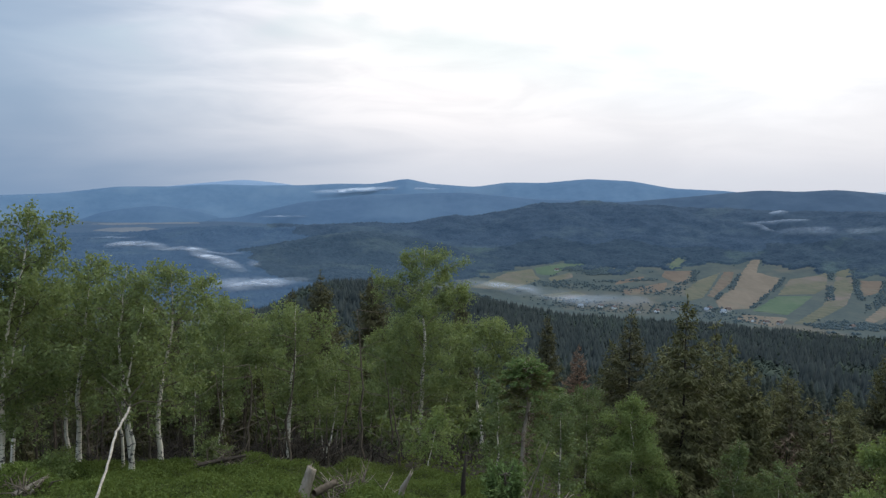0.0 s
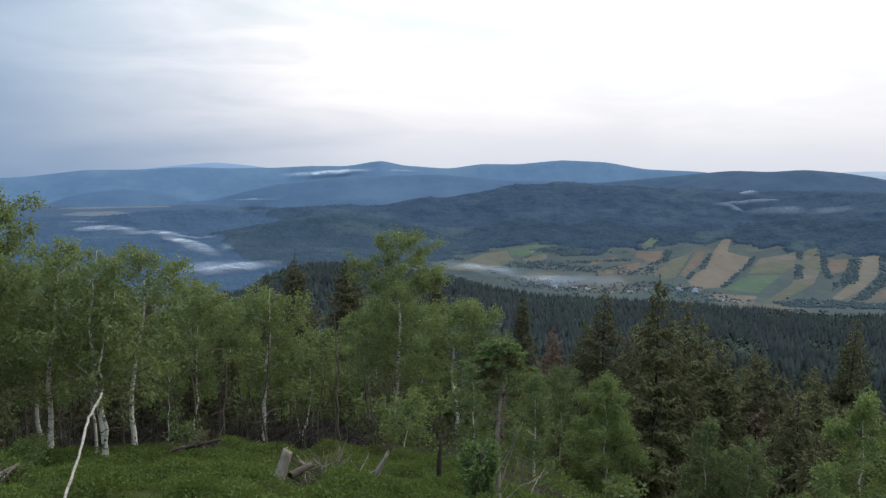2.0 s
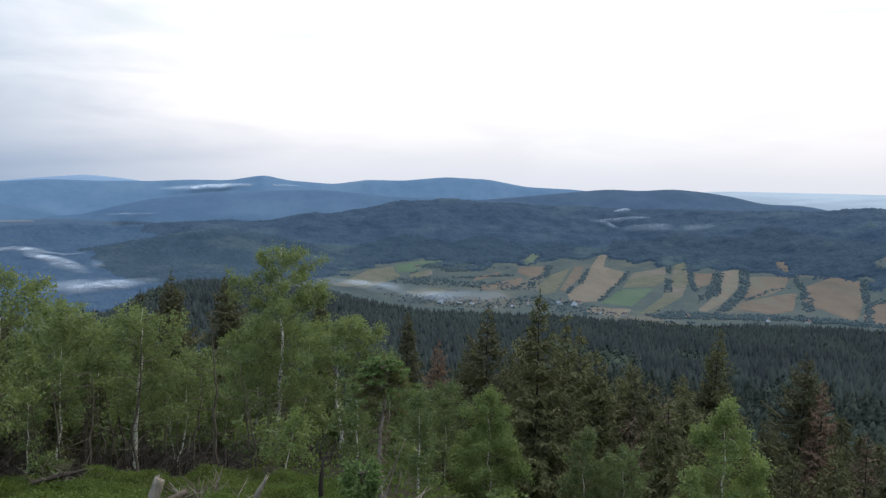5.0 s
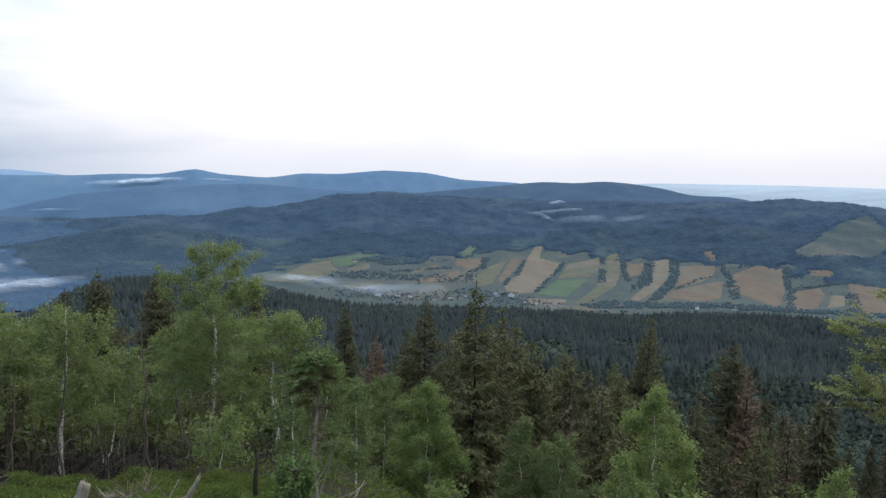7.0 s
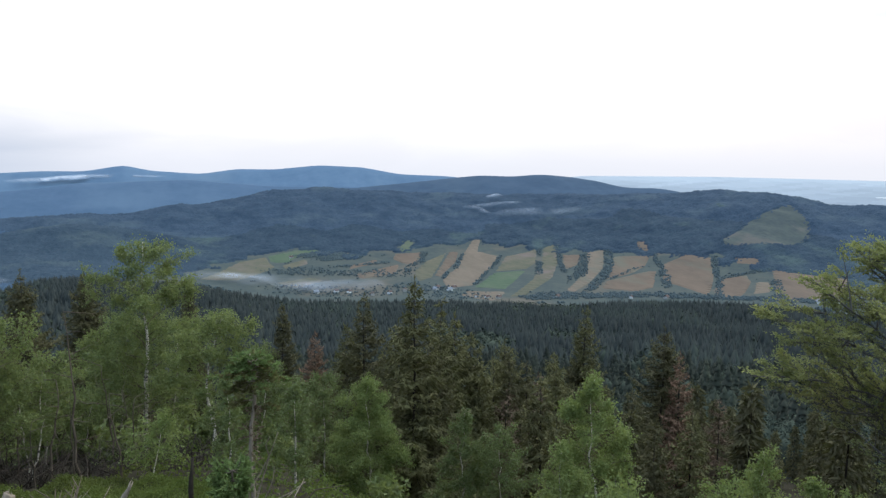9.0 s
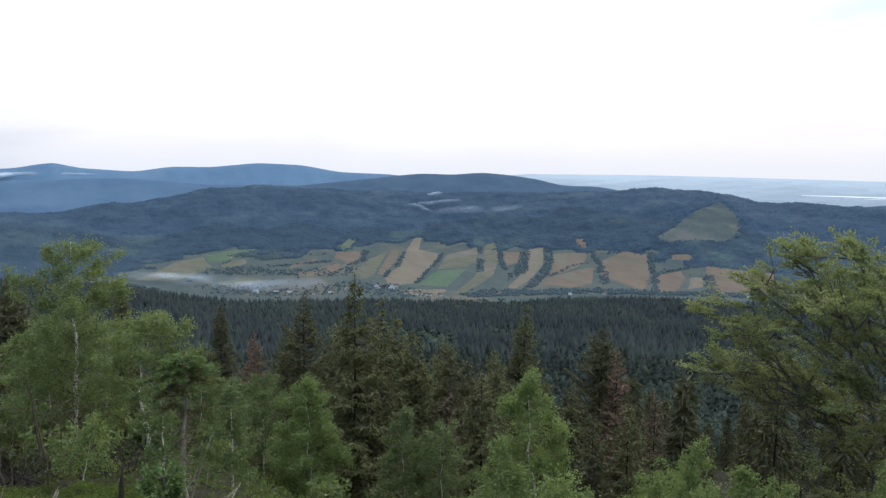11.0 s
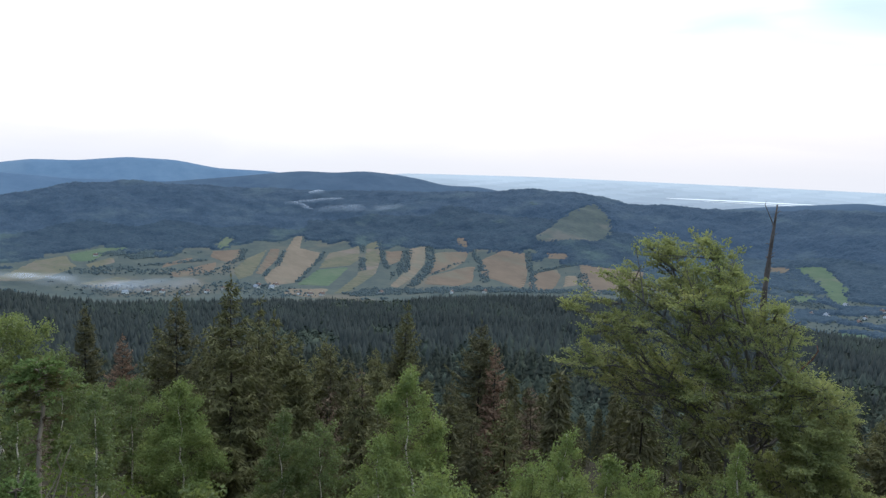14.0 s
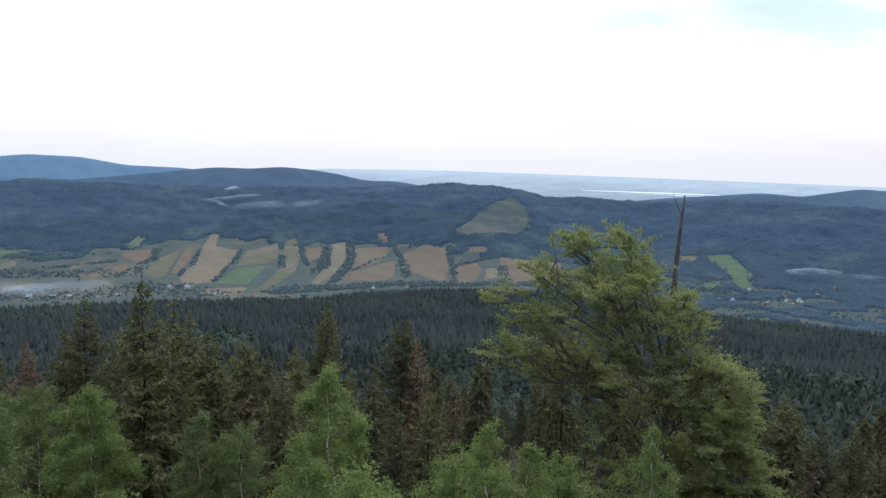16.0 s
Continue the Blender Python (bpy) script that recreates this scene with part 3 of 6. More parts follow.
def build_hill_woods():
    """The closed canopy of the woods on the far side of the valley, leaving the fields open; and loose trees in the meadows."""
    rng = np.random.RandomState(15)
    domes = [dome_tree(rng) for n in range(5)]
    bearings, ranges = np.arange(-78, 34, 0.13), np.r_[np.arange(1450, 2600, 6.5), np.arange(2600, 3262, 8.5)]

    def canopy(x, y):
        d, az = np.hypot(x, y), np.degrees(np.arctan2(-x, y))
        wood = wooded(az, d + 9 * rng.normal(size=d.shape), x, y)
        flat = wood.ravel()
        shake = 9.0 * rng.normal(size=(2, x.size))
        for corners in FIELDS:
            flat &= ~inside(x.ravel() + shake[0], y.ravel() + shake[1], list(corners))
        top = 4.2 + 0.6 * waves(x, y, 70, 41) + 0.35 * waves(x, y, 27, 42) + 1.7 * rng.normal(size=x.shape).clip(-1.6, 2.4)
        top = np.where(flat.reshape(x.shape), np.maximum(top, 1.5), -1.5)
        return land(x, y) + top

    verts, faces = polar_sheet(bearings, ranges, canopy)
    lift = verts[:, 2] - land(verts[:, 0], verts[:, 1])
    faces = faces[(lift[faces] > 0).any(1)]
    used, index = np.unique(faces, return_inverse=True)
    verts, faces = verts[used], index.reshape(-1, 4)
    me = quick_mesh("hill_wood", verts, np.concatenate([faces[:, [0, 1, 2]], faces[:, [0, 2, 3]]]), WOOD_HAZES[0])
    for tone in WOOD_HAZES[1:]:
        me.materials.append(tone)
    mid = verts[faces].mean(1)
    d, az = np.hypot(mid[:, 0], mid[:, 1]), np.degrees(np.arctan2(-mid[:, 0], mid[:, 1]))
    me.polygons.foreach_set("material_index", np.tile(wood_haze(az, d, mid[:, 0], mid[:, 1]), 2).astype(np.int32))
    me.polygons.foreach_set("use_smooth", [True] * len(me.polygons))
    tagged(new("hill_wood", me), "forest on the hills across the valley, tinted haze blue-green", "forest", kind="stuff")
    x, y, d, az, r1, r2 = scatter(-76, 12, 1300, 2900, 8.0, 16)
    grove = waves(x, y, 110, 18) + 0.5 * waves(x, y, 45, 28)
    pick = ~wooded(az, d, x, y) & (r1 < 0.005 + 0.03 * (az > 2) + 0.16 * (az < -48) + 0.6 * (grove > 1.1) * (d < 1950) + 0.4 * (grove > 1.25))
    for corners in FIELDS:
        pick &= ~inside(x, y, list(corners)) | (r2 < (0.11 if corners[0] == (2007, 2041) else 0.006))
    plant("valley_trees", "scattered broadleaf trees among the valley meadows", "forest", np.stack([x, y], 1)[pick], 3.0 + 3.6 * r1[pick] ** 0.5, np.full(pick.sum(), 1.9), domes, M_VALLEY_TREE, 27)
    return domes


def hedge(width, thick, *points):
    """A row of trees along a boundary between fields."""
    rng = np.random.RandomState(int(abs(points[0][0])) % 997)
    spots = []
    for (x0, y0), (x1, y1) in zip(points, points[1:]):
        n = max(2, int(math.hypot(x1 - x0, y1 - y0) / 1.5 * thick))
        for k in range(n):
            f = (k + rng.rand()) / n
            off = (rng.rand(2) - 0.5) * width * 0.8
            spots.append((x0 + (x1 - x0) * f + off[0], y0 + (y1 - y0) * f + off[1]))
    spots = np.array(spots)
    spots = spots[waves(spots[:, 0], spots[:, 1], 45, 46) + 0.6 * waves(spots[:, 0], spots[:, 1], 20, 47) > -0.75]
    plant("hedgerow", "dark row of trees between two fields", "hedge", spots, 2.0 + 3.4 * rng.rand(len(spots)) ** 2, np.full(len(spots), 2.1), DOMES, M_VALLEY_TREE, 26)


DOMES = build_hill_woods()
build_spur_woods()
hedge(14, 1.0, (962, 2120), (895, 2022), (835, 1945), (756, 1832))
hedge(16, 1.2, (862, 2182), (815, 2098), (770, 2012))
hedge(12, 1.4, (735, 1985), (698, 1918))
hedge(14, 1.5, (1122, 2168), (1070, 2085))
hedge(22, 1.8, (1040, 2020), (1000, 1935), (970, 1880))
hedge(20, 1.4, (1192, 2184), (1110, 2020), (1085, 1965), (1052, 1880))
hedge(40, 2.0, (1205, 2030), (1135, 1925), (1075, 1835), (1025, 1800))
hedge(30, 2.4, (1296, 2050), (1205, 1890), (1120, 1790), (1010, 1680))
hedge(16, 0.8, (1130, 1765), (1250, 1830), (1290, 1845))
hedge(26, 1.6, (1385, 1935), (1325, 1815), (1260, 1700), (1205, 1620))
hedge(22, 1.6, (1505, 1805), (1425, 1700), (1370, 1615), (1250, 1475))
hedge(30, 1.3, (1390, 1640), (1480, 1640), (1580, 1650))
hedge(34, 1.6, (1500, 1560), (1425, 1470), (1370, 1400))
hedge(26, 1.2, (752, 2240), (702, 2122), (650, 2075), (618, 1990))
hedge(60, 5.0, (830, 1672), (930, 1655), (1040, 1610), (1130, 1570), (1240, 1470), (1330, 1420), (1480, 1320))
hedge(70, 3.0, (880, 1700), (990, 1640), (1100, 1590))
hedge(60, 13.0, (372, 2262), (450, 2290), (530, 2225), (430, 2215))
hedge(110, 3.0, (258, 2082), (330, 2090), (400, 2075))
hedge(90, 2.6, (420, 2050), (520, 2035), (600, 1990))
hedge(26, 1.6, (470, 2120), (545, 2128), (600, 2140))
hedge(130, 2.6, (520, 1840), (600, 1850), (640, 1790), (720, 1700))
hedge(130, 2.0, (250, 1900), (380, 1850), (480, 1830))
hedge(60, 3.2, (1500, 1300), (1620, 1230), (1720, 1130), (1790, 1020))
hedge(60, 5.0, (1850, 1160), (1930, 1200), (2000, 1240), (1880, 1120))


def flat_material(name, colour, rough=0.8):
    return surface(name, tuple(c * 0.85 for c in colour), tuple(min(1, c * 1.1) for c in colour), 0.3, rough=rough, fine=2.0)


M_WALL = flat_material("whitewashed_wall", (0.78, 0.78, 0.78))
M_WALL_TAN = flat_material("ochre_wall", (0.46, 0.44, 0.42))
M_ROOF_RED = flat_material("red_tile_roof", (0.105, 0.078, 0.072))
M_ROOF_GREY = flat_material("grey_slate_roof", (0.20, 0.22, 0.25))
M_PANE = flat_material("dark_window", (0.04, 0.05, 0.06), 0.3)


def part(name, bm, material, parent, label=""):
    """One mesh object under a thing or a part."""
    me = bpy.data.meshes.new(name)
    bm.to_mesh(me)
    bm.free()
    for one in material if isinstance(material, (list, tuple)) else [material]:
        me.materials.append(one)
    ob = new(name, me)
    ob.parent = parent
    return tagged(ob, label) if label else ob


def box(bm, x0, x1, y0, y1, z0, z1):
    v = [bm.verts.new(p) for p in ((x0, y0, z0), (x1, y0, z0), (x1, y1, z0), (x0, y1, z0), (x0, y0, z1), (x1, y0, z1), (x1, y1, z1), (x0, y1, z1))]
    for f in ((0, 3, 2, 1), (4, 5, 6, 7), (0, 1, 5, 4), (1, 2, 6, 5), (2, 3, 7, 6), (3, 0, 4, 7)):
        bm.faces.new([v[i] for i in f])


def make_house(length, depth, eaves, ridge, wall, roof, label):
    home = new("house")
    tagged(home, label, "house", "houses in the valley")
    a, b = length / 2, depth / 2
    bm = bmesh.new()
    box(bm, -a, a, -b, b, -2.0, eaves)
    part("wall", bm, wall, home)
    bm = bmesh.new()
    ends = []
    for x in (-a - 0.6, a + 0.6):
        ends.append([bm.verts.new(p) for p in ((x, -b - 0.7, eaves - 0.35), (x, 0, ridge), (x, b + 0.7, eaves - 0.35), (x, b + 0.7, eaves - 0.6), (x, 0, ridge - 0.3), (x, -b - 0.7, eaves - 0.6))])
    for k in range(6):
        bm.faces.new((ends[0][k], ends[0][(k + 1) % 6], ends[1][(k + 1) % 6], ends[1][k]))
    for e in ends:
        bm.faces.new(e)
    bmesh.ops.recalc_face_normals(bm, faces=bm.faces[:])
    cap = part("roof", bm, roof, home)
    bm = bmesh.new()
    box(bm, a * 0.3, a * 0.3 + 0.9, -0.5, 0.4, ridge - 0.6, ridge + 1.0)
    part("chimney", bm, M_WALL_TAN, cap)
    for k in range(3):
        bm = bmesh.new()
        box(bm, -a * 0.6 + k * a * 0.55, -a * 0.6 + k * a * 0.55 + 1.3, -b - 0.05, -b + 0.02, 1.2, 2.8)
        part("window", bm, M_PANE, home)
    return home


HOUSES = [
    make_house(13, 8, 4.2, 9.0, M_WALL, M_ROOF_GREY, "long white farmhouse with a grey roof"),
    make_house(13, 9, 4.4, 8.8, M_WALL_TAN, M_ROOF_RED, "ochre village house with a red tiled roof"),
    make_house(11, 8, 4.0, 8.0, M_WALL, M_ROOF_RED, "small white village house with a red roof"),
    make_house(15, 10, 4.0, 8.6, M_WALL_TAN, M_ROOF_GREY, "brown wooden barn with a grey roof"),
]


def settle(kind, x, y, turn, used=set()):
    m = pose(x, y, float(land(x, y)), 0, 0, turn)
    if kind in used:
        copy_thing(HOUSES[kind], m)
    else:
        used.add(kind)
        HOUSES[kind].matrix_basis = m


for kind, x, y, turn in ((0, 672, 1796, 15), (1, 650, 1826, 40), (3, 640, 1812, 110), (1, 690, 1812, 20), (2, 712, 1716, 60), (2, 735, 1700, 10), (1, 762, 1690, 30), (2, 516, 1806, 35), (1, 470, 1800, 80), (2, 390, 1850, 20)):
    settle(kind, x, y, turn)
for kind, x, y, turn in ((0, 339, 1847, 10), (2, 420, 1838, 35), (1, 560, 1822, 70), (2, 339, 2249, 0), (1, 905, 1652, 35), (2, 1060, 1565, 45), (1, 1130, 1520, 30), (0, 1420, 1340, 60), (2, 1466, 1322, 60), (1, 1500, 1290, 30)):
    settle(kind, x, y, turn)
for kind, x, y, turn in ((0, 1705, 959, 70), (1, 1688, 985, 40), (0, 1830, 856, 65), (1, 1798, 862, 80), (2, 1812, 880, 20), (2, 2009, 851, 65), (1, 1710, 886, 55), (2, 1930, 860, 40), (1, 1850, 905, 70), (2, 1760, 900, 15), (0, 1832, 985, 60)):
    settle(kind, x, y, turn)


def build_mist_material():
    m = bpy.data.materials.new("valley_mist")
    m.use_nodes = True
    k = Nodes(m.node_tree)
    dense = k.add("ShaderNodeAttribute", None, attribute_name="thinning").outputs["Fac"]
    at = k.add("ShaderNodeNewGeometry").outputs["Position"]
    f = k.math("MULTIPLY", dense, k.smooth(k.noise(at, 0.012, 4.0, 0.52, 0.8), 0.12, 0.86))
    white = k.add("ShaderNodeBsdfDiffuse", {"Color": (0.36, 0.385, 0.44, 1)}).outputs[0]
    clear = k.add("ShaderNodeBsdfTransparent").outputs[0]
    k.add("ShaderNodeOutputMaterial", {0: k.add("ShaderNodeMixShader", {0: f, 1: clear, 2: white}).outputs[0]})
    return m


M_MIST = build_mist_material()


def mist(width, lift, thick, dense, *points, level=None, tilt=0.0):
    """A bank of mist along a line: a low, lumpy swell that thins out to its edges."""
    pts = np.array(points, float)
    run = np.r_[0, np.cumsum(np.hypot(*np.diff(pts, axis=0).T))]
    n, c = max(12, int(run[-1] / 12)), 13
    s = np.linspace(0, run[-1], n)
    px, py = np.interp(s, run, pts[:, 0]), np.interp(s, run, pts[:, 1])
    tx, ty = np.gradient(px), np.gradient(py)
    ln = np.hypot(tx, ty)
    verts, den = [], []
    for i in range(n):
        end = math.sin(math.pi * (i + 0.5) / n) ** 0.6
        for j in range(c):
            v = 2 * j / (c - 1) - 1
            w = width / 2 * v * (0.45 + 0.55 * end)
            x, y = px[i] - ty[i] / ln[i] * w, py[i] + tx[i] / ln[i] * w
            hump = (1 - v * v) ** 1.6 * end
            verts.append((x, y, lift + 0.35 * thick * hump * (1 + 0.25 * float(waves(x, y, 90, 31)))))
            den.append(0.75 * dense * hump * (0.75 + 0.4 * float(waves(x, y, 140, 34))))
    verts = np.array(verts)
    verts[:, 2] += land(verts[:, 0], verts[:, 1]) if level is None else level + tilt * (np.hypot(verts[:, 0], verts[:, 1]) - np.hypot(px, py).mean())
    faces = [(i * c + j, i * c + j + 1, (i + 1) * c + j + 1, (i + 1) * c + j) for i in range(n - 1) for j in range(c - 1)]
    me = mesh_of("mist_bank", verts.tolist(), faces, M_MIST, True)
    layer = me.attributes.new("thinning", "FLOAT", "POINT")
    layer.data.foreach_set("value", np.array(den, np.float32))
    return tagged(new("mist_bank", me), "thin white bank of morning mist over the valley", "mist", "mist banks", "stuff")


mist(120, 7, 14, 1.25, (-1015, 2330), (-1040, 2420), (-1046, 2480), (-1004, 2475), (-957, 2440), (-900, 2365), (-860, 2310))
mist(95, 7, 12, 1.15, (-855, 2290), (-838, 2355), (-811, 2390), (-762, 2329), (-730, 2270))
mist(85, 7, 12, 1.35, (-770, 2290), (-687, 2183), (-633, 2114), (-571, 2004), (-500, 1880))
mist(50, 7, 10, 0.7, (-767, 2328), (-695, 2265), (-643, 2231), (-600, 2260))
mist(45, 7, 10, 0.5, (-535, 2110), (-515, 2050), (-495, 1970))
mist(125, 8, 16, 1.25, (-510, 1540), (-474, 1577), (-443, 1616), (-419, 1666), (-395, 1729), (-340, 1830))
mist(150, 8, 14, 0.6, (-530, 1640), (-485, 1690), (-440, 1745), (-400, 1790))
mist(40, 7, 8, 0.5, (-1220, 2560), (-1161, 2608), (-1060, 2600))
mist(170, 9, 14, 0.62, (20, 1960), (130, 1960), (250, 1950), (330, 1930))
mist(160, 9, 14, 0.6, (240, 1900), (330, 1890), (420, 1880), (520, 1880))
mist(40, 24, 18, 1.0, (1020, 2600), (1080, 2590), (1150, 2570), (1230, 2540))
mist(30, 24, 16, 0.7, (1060, 2600), (1075, 2540), (1090, 2490))
mist(32, 24, 16, 1.3, (1140, 2660), (1180, 2650), (1200, 2640))
mist(80, 20, 12, 0.45, (1100, 2500), (1250, 2440), (1400, 2400))
mist(80, 22, 30, 1.3, (2020, 985), (2080, 940), (2120, 880))
mist(60, 16, 12, 0.35, (2110, 880), (2160, 830), (2200, 790))
mist(62, 8, 6, 2.0, (-723, 4101), (-617, 4129), (-510, 4158), (-403, 4185), (-294, 4204), (-191, 4210), level=-82, tilt=0.45)
mist(34, 8, 6, 1.6, (-513, 4183), (-404, 4202), (-294, 4214), (-147, 4222), (0, 4222), level=-74, tilt=0.45)
mist(70, 0, 14, 0.8, (-900, 3560), (-760, 3620), (-620, 3660), level=-196)

# ---- trees and plants of the summit ----
M_BIRCH_LEAF = surface("birch_leaf", (0.086, 0.110, 0.046), (0.218, 0.244, 0.090), 0.7, rough=0.5, island=0.5, through_leaf=0.5, spec=0.18)
# a duller green of its own; also paints shade onto birches deep in the wood
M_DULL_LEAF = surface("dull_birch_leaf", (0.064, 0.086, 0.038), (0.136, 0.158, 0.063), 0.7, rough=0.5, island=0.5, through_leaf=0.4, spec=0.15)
M_YOUNG_LEAF = surface("young_birch_leaf", (0.100, 0.136, 0.048), (0.216, 0.246, 0.086), 0.7, rough=0.55, island=0.5, through_leaf=0.45, spec=0.12)
M_BEECH_LEAF = surface("beech_leaf", (0.122, 0.146, 0.066), (0.284, 0.280, 0.118), 0.6, rough=0.55, island=0.45, through_leaf=0.6, spec=0.12, third=(0.258, 0.236, 0.108))
M_NEEDLE = surface("spruce_needle", (0.050, 0.045, 0.029), (0.112, 0.098, 0.049), 0.5, rough=0.75, island=0.4, through_leaf=0.15, spec=0.06)
M_NEEDLE_OLIVE = surface("olive_spruce_needle", (0.066, 0.064, 0.035), (0.150, 0.134, 0.060), 0.5, rough=0.75, island=0.5, through_leaf=0.15, spec=0.06)
M_NEEDLE_NEW = surface("fresh_spruce_needle", (0.072, 0.112, 0.040), (0.190, 0.240, 0.082), 0.8, rough=0.75, island=0.5, through_leaf=0.2, spec=0.08)
M_NEEDLE_YELLOW = surface("yellowing_spruce_needle", (0.070, 0.070, 0.030), (0.175, 0.152, 0.062), 0.8, rough=0.8, island=0.5, through_leaf=0.2, spec=0.05)
M_NEEDLE_DEAD = surface("dead_spruce_needle", (0.125, 0.075, 0.050), (0.220, 0.136, 0.090), 0.5, rough=0.9, island=0.5, spec=0.05)
M_NEEDLE_BROWN = surface("brown_spruce_needle", (0.086, 0.062, 0.044), (0.160, 0.112, 0.076), 0.5, rough=0.9, island=0.5, spec=0.05)
M_BILBERRY = surface("bilberry_leaf", (0.036, 0.050, 0.014), (0.104, 0.130, 0.034), 0.35, rough=0.7, island=0.4, through_leaf=0.3, spec=0.05, third=(0.088, 0.084, 0.030))
M_TWIG = surface("grey_twig", (0.052, 0.039, 0.030), (0.125, 0.098, 0.075), 3.0, rough=0.9, fine=20)
M_BARK = surface("spruce_bark", (0.022, 0.017, 0.014), (0.060, 0.048, 0.040), 2.5, rough=0.95, fine=18, bump=0.02, stretch=(1, 1, 0.4))
M_BEECH_BARK = surface("beech_bark", (0.060, 0.053, 0.048), (0.130, 0.118, 0.104), 2.0, rough=0.85, fine=14, bump=0.01)
M_DEADWOOD = surface("weathered_wood", (0.105, 0.082, 0.063), (0.30, 0.245, 0.195), 3.0, rough=0.9, fine=25, bump=0.015, stretch=(1, 1, 0.2))
M_PEELED = surface("peeled_birch_wood", (0.15, 0.13, 0.105), (0.37, 0.32, 0.27), 6.0, rough=0.8, fine=30, stretch=(1, 1, 0.5), third=(0.13, 0.11, 0.095))
M_ROTTEN = surface("rotten_red_wood", (0.06, 0.026, 0.018), (0.16, 0.075, 0.05), 4.0, rough=0.95, fine=25, bump=0.02)

M_SNAG = surface("dead_spruce_bark", (0.055, 0.045, 0.040), (0.160, 0.132, 0.118), 3.0, rough=0.95, fine=16, bump=0.03, stretch=(1, 1, 0.5))


def build_birch_bark():
    m = bpy.data.materials.new("birch_bark")
    m.use_nodes = True
    k = Nodes(m.node_tree)
    at = k.add("ShaderNodeNewGeometry").outputs["Position"]
    rings = k.noise(k.add("ShaderNodeMapping", {"Vector": at, "Scale": (4, 4, 17)}).outputs[0], 1.0, 4.0, 0.7)
    plates = k.noise(at, 5.5, 4.0, 0.6)
    dark = k.math("MAXIMUM", k.smooth(rings, 0.555, 0.60), k.smooth(plates, 0.585, 0.65))
    pale = k.mix(k.noise(at, 9.0), (0.40, 0.34, 0.275), (0.60, 0.525, 0.43))
    col = k.mix(dark, pale, (0.05, 0.043, 0.04))
    bump = k.add("ShaderNodeBump", {"Height": plates, "Strength": 0.6, "Distance": 0.02}).outputs[0]
    b = k.add("ShaderNodeBsdfPrincipled", {"Base Color": col, "Roughness": 0.75, "Normal": bump}).outputs[0]
    k.add("ShaderNodeOutputMaterial", {0: b})
    return m


M_BIRCH_BARK = build_birch_bark()


class Shape:
    """Gathers tubes and leaves into one mesh."""

    def __init__(self):
        self.v, self.t, self.n = [], [], 0

    def put(self, v, t):
        self.v.append(np.asarray(v, float))
        self.t.append(np.asarray(t, int) + self.n)
        self.n += len(v)

    def tube(self, path, radii, sides=6):
        path, radii = np.asarray(path, float), np.asarray(radii, float)
        along = np.gradient(path, axis=0)
        along /= np.linalg.norm(along, axis=1)[:, None] + 1e-9
        whole = path[-1] - path[0]
        side = np.cross(along, [[1.0, 0, 0]] if abs(whole[2]) > 0.7 * np.linalg.norm(whole) else [[0, 0, 1.0]])
        side /= np.linalg.norm(side, axis=1)[:, None] + 1e-9
        other = np.cross(along, side)
        a = np.arange(sides) * 2 * math.pi / sides
        ring = side[:, None] * np.cos(a)[None, :, None] + other[:, None] * np.sin(a)[None, :, None]
        v = (path[:, None] + ring * radii[:, None, None]).reshape(-1, 3)
        t = []
        for i in range(len(path) - 1):
            for j in range(sides):
                p, q = i * sides + j, i * sides + (j + 1) % sides
                t += [(p, q, q + sides), (p, q + sides, p + sides)]
        last = (len(path) - 1) * sides
        t += [(last, last + j, last + j + 1) for j in range(1, sides - 1)]
        self.put(v, t)

    def leaves(self, mid, long, wide, rng, along=None, hang=0.0, tri=False, flat=0.0):
        """Kite-shaped leaves at the points; along: the way they point, else any; flat: how far they lie level."""
        n = len(mid)
        u = rng.normal(size=(n, 3)) if along is None else along + rng.normal(size=(n, 3)) * 0.25
        u[:, 2] -= hang
        u /= np.linalg.norm(u, axis=1)[:, None]
        w = np.cross(u, rng.normal(size=(n, 3)) + (0, 0, flat))
        w /= np.linalg.norm(w, axis=1)[:, None] + 1e-9
        size = (0.7 + 0.6 * rng.rand(n))[:, None]
        u, w = u * long * size, w * wide * size / 2
        v = np.stack([mid, mid + u * 0.45 + w, mid + u, mid + u * 0.45 - w], 1).reshape(-1, 3)
        if tri:
            v = np.stack([mid + w, mid + u, mid - w], 1).reshape(-1, 3)
            return self.put(v, np.arange(3 * n).reshape(-1, 3))
        b = (np.arange(n) * 4)[:, None]
        self.put(v, np.concatenate([b + [0, 1, 2], b + [0, 2, 3]]))

    def place(self, name, material, parent, label=""):
        ob = new(name, quick_mesh(name, np.concatenate(self.v), np.concatenate(self.t), material))
        ob.parent = parent
        return tagged(ob, label) if label else ob


def stand(name, x, y, label, category, group="", sink=0.0):
    """The Empty at a thing's base, on the ground."""
    ob = new(name)
    ob.location = (x, y, float(land(x, y)) - sink)
    return tagged(ob, label, category, group)


def wobble(h, lean, rng, n=10, amount=0.02):
    """A slightly crooked stem from the ground to its tip."""
    s = np.linspace(0, 1, n)
    off = np.cumsum(rng.normal(size=(n, 2)) * amount * h / 3, axis=0)
    off -= off[:1]
    off -= s[:, None] * off[-1:] * 0.7
    return np.stack([lean[0] * s**1.2 + off[:, 0], lean[1] * s**1.2 + off[:, 1], h * s], 1)


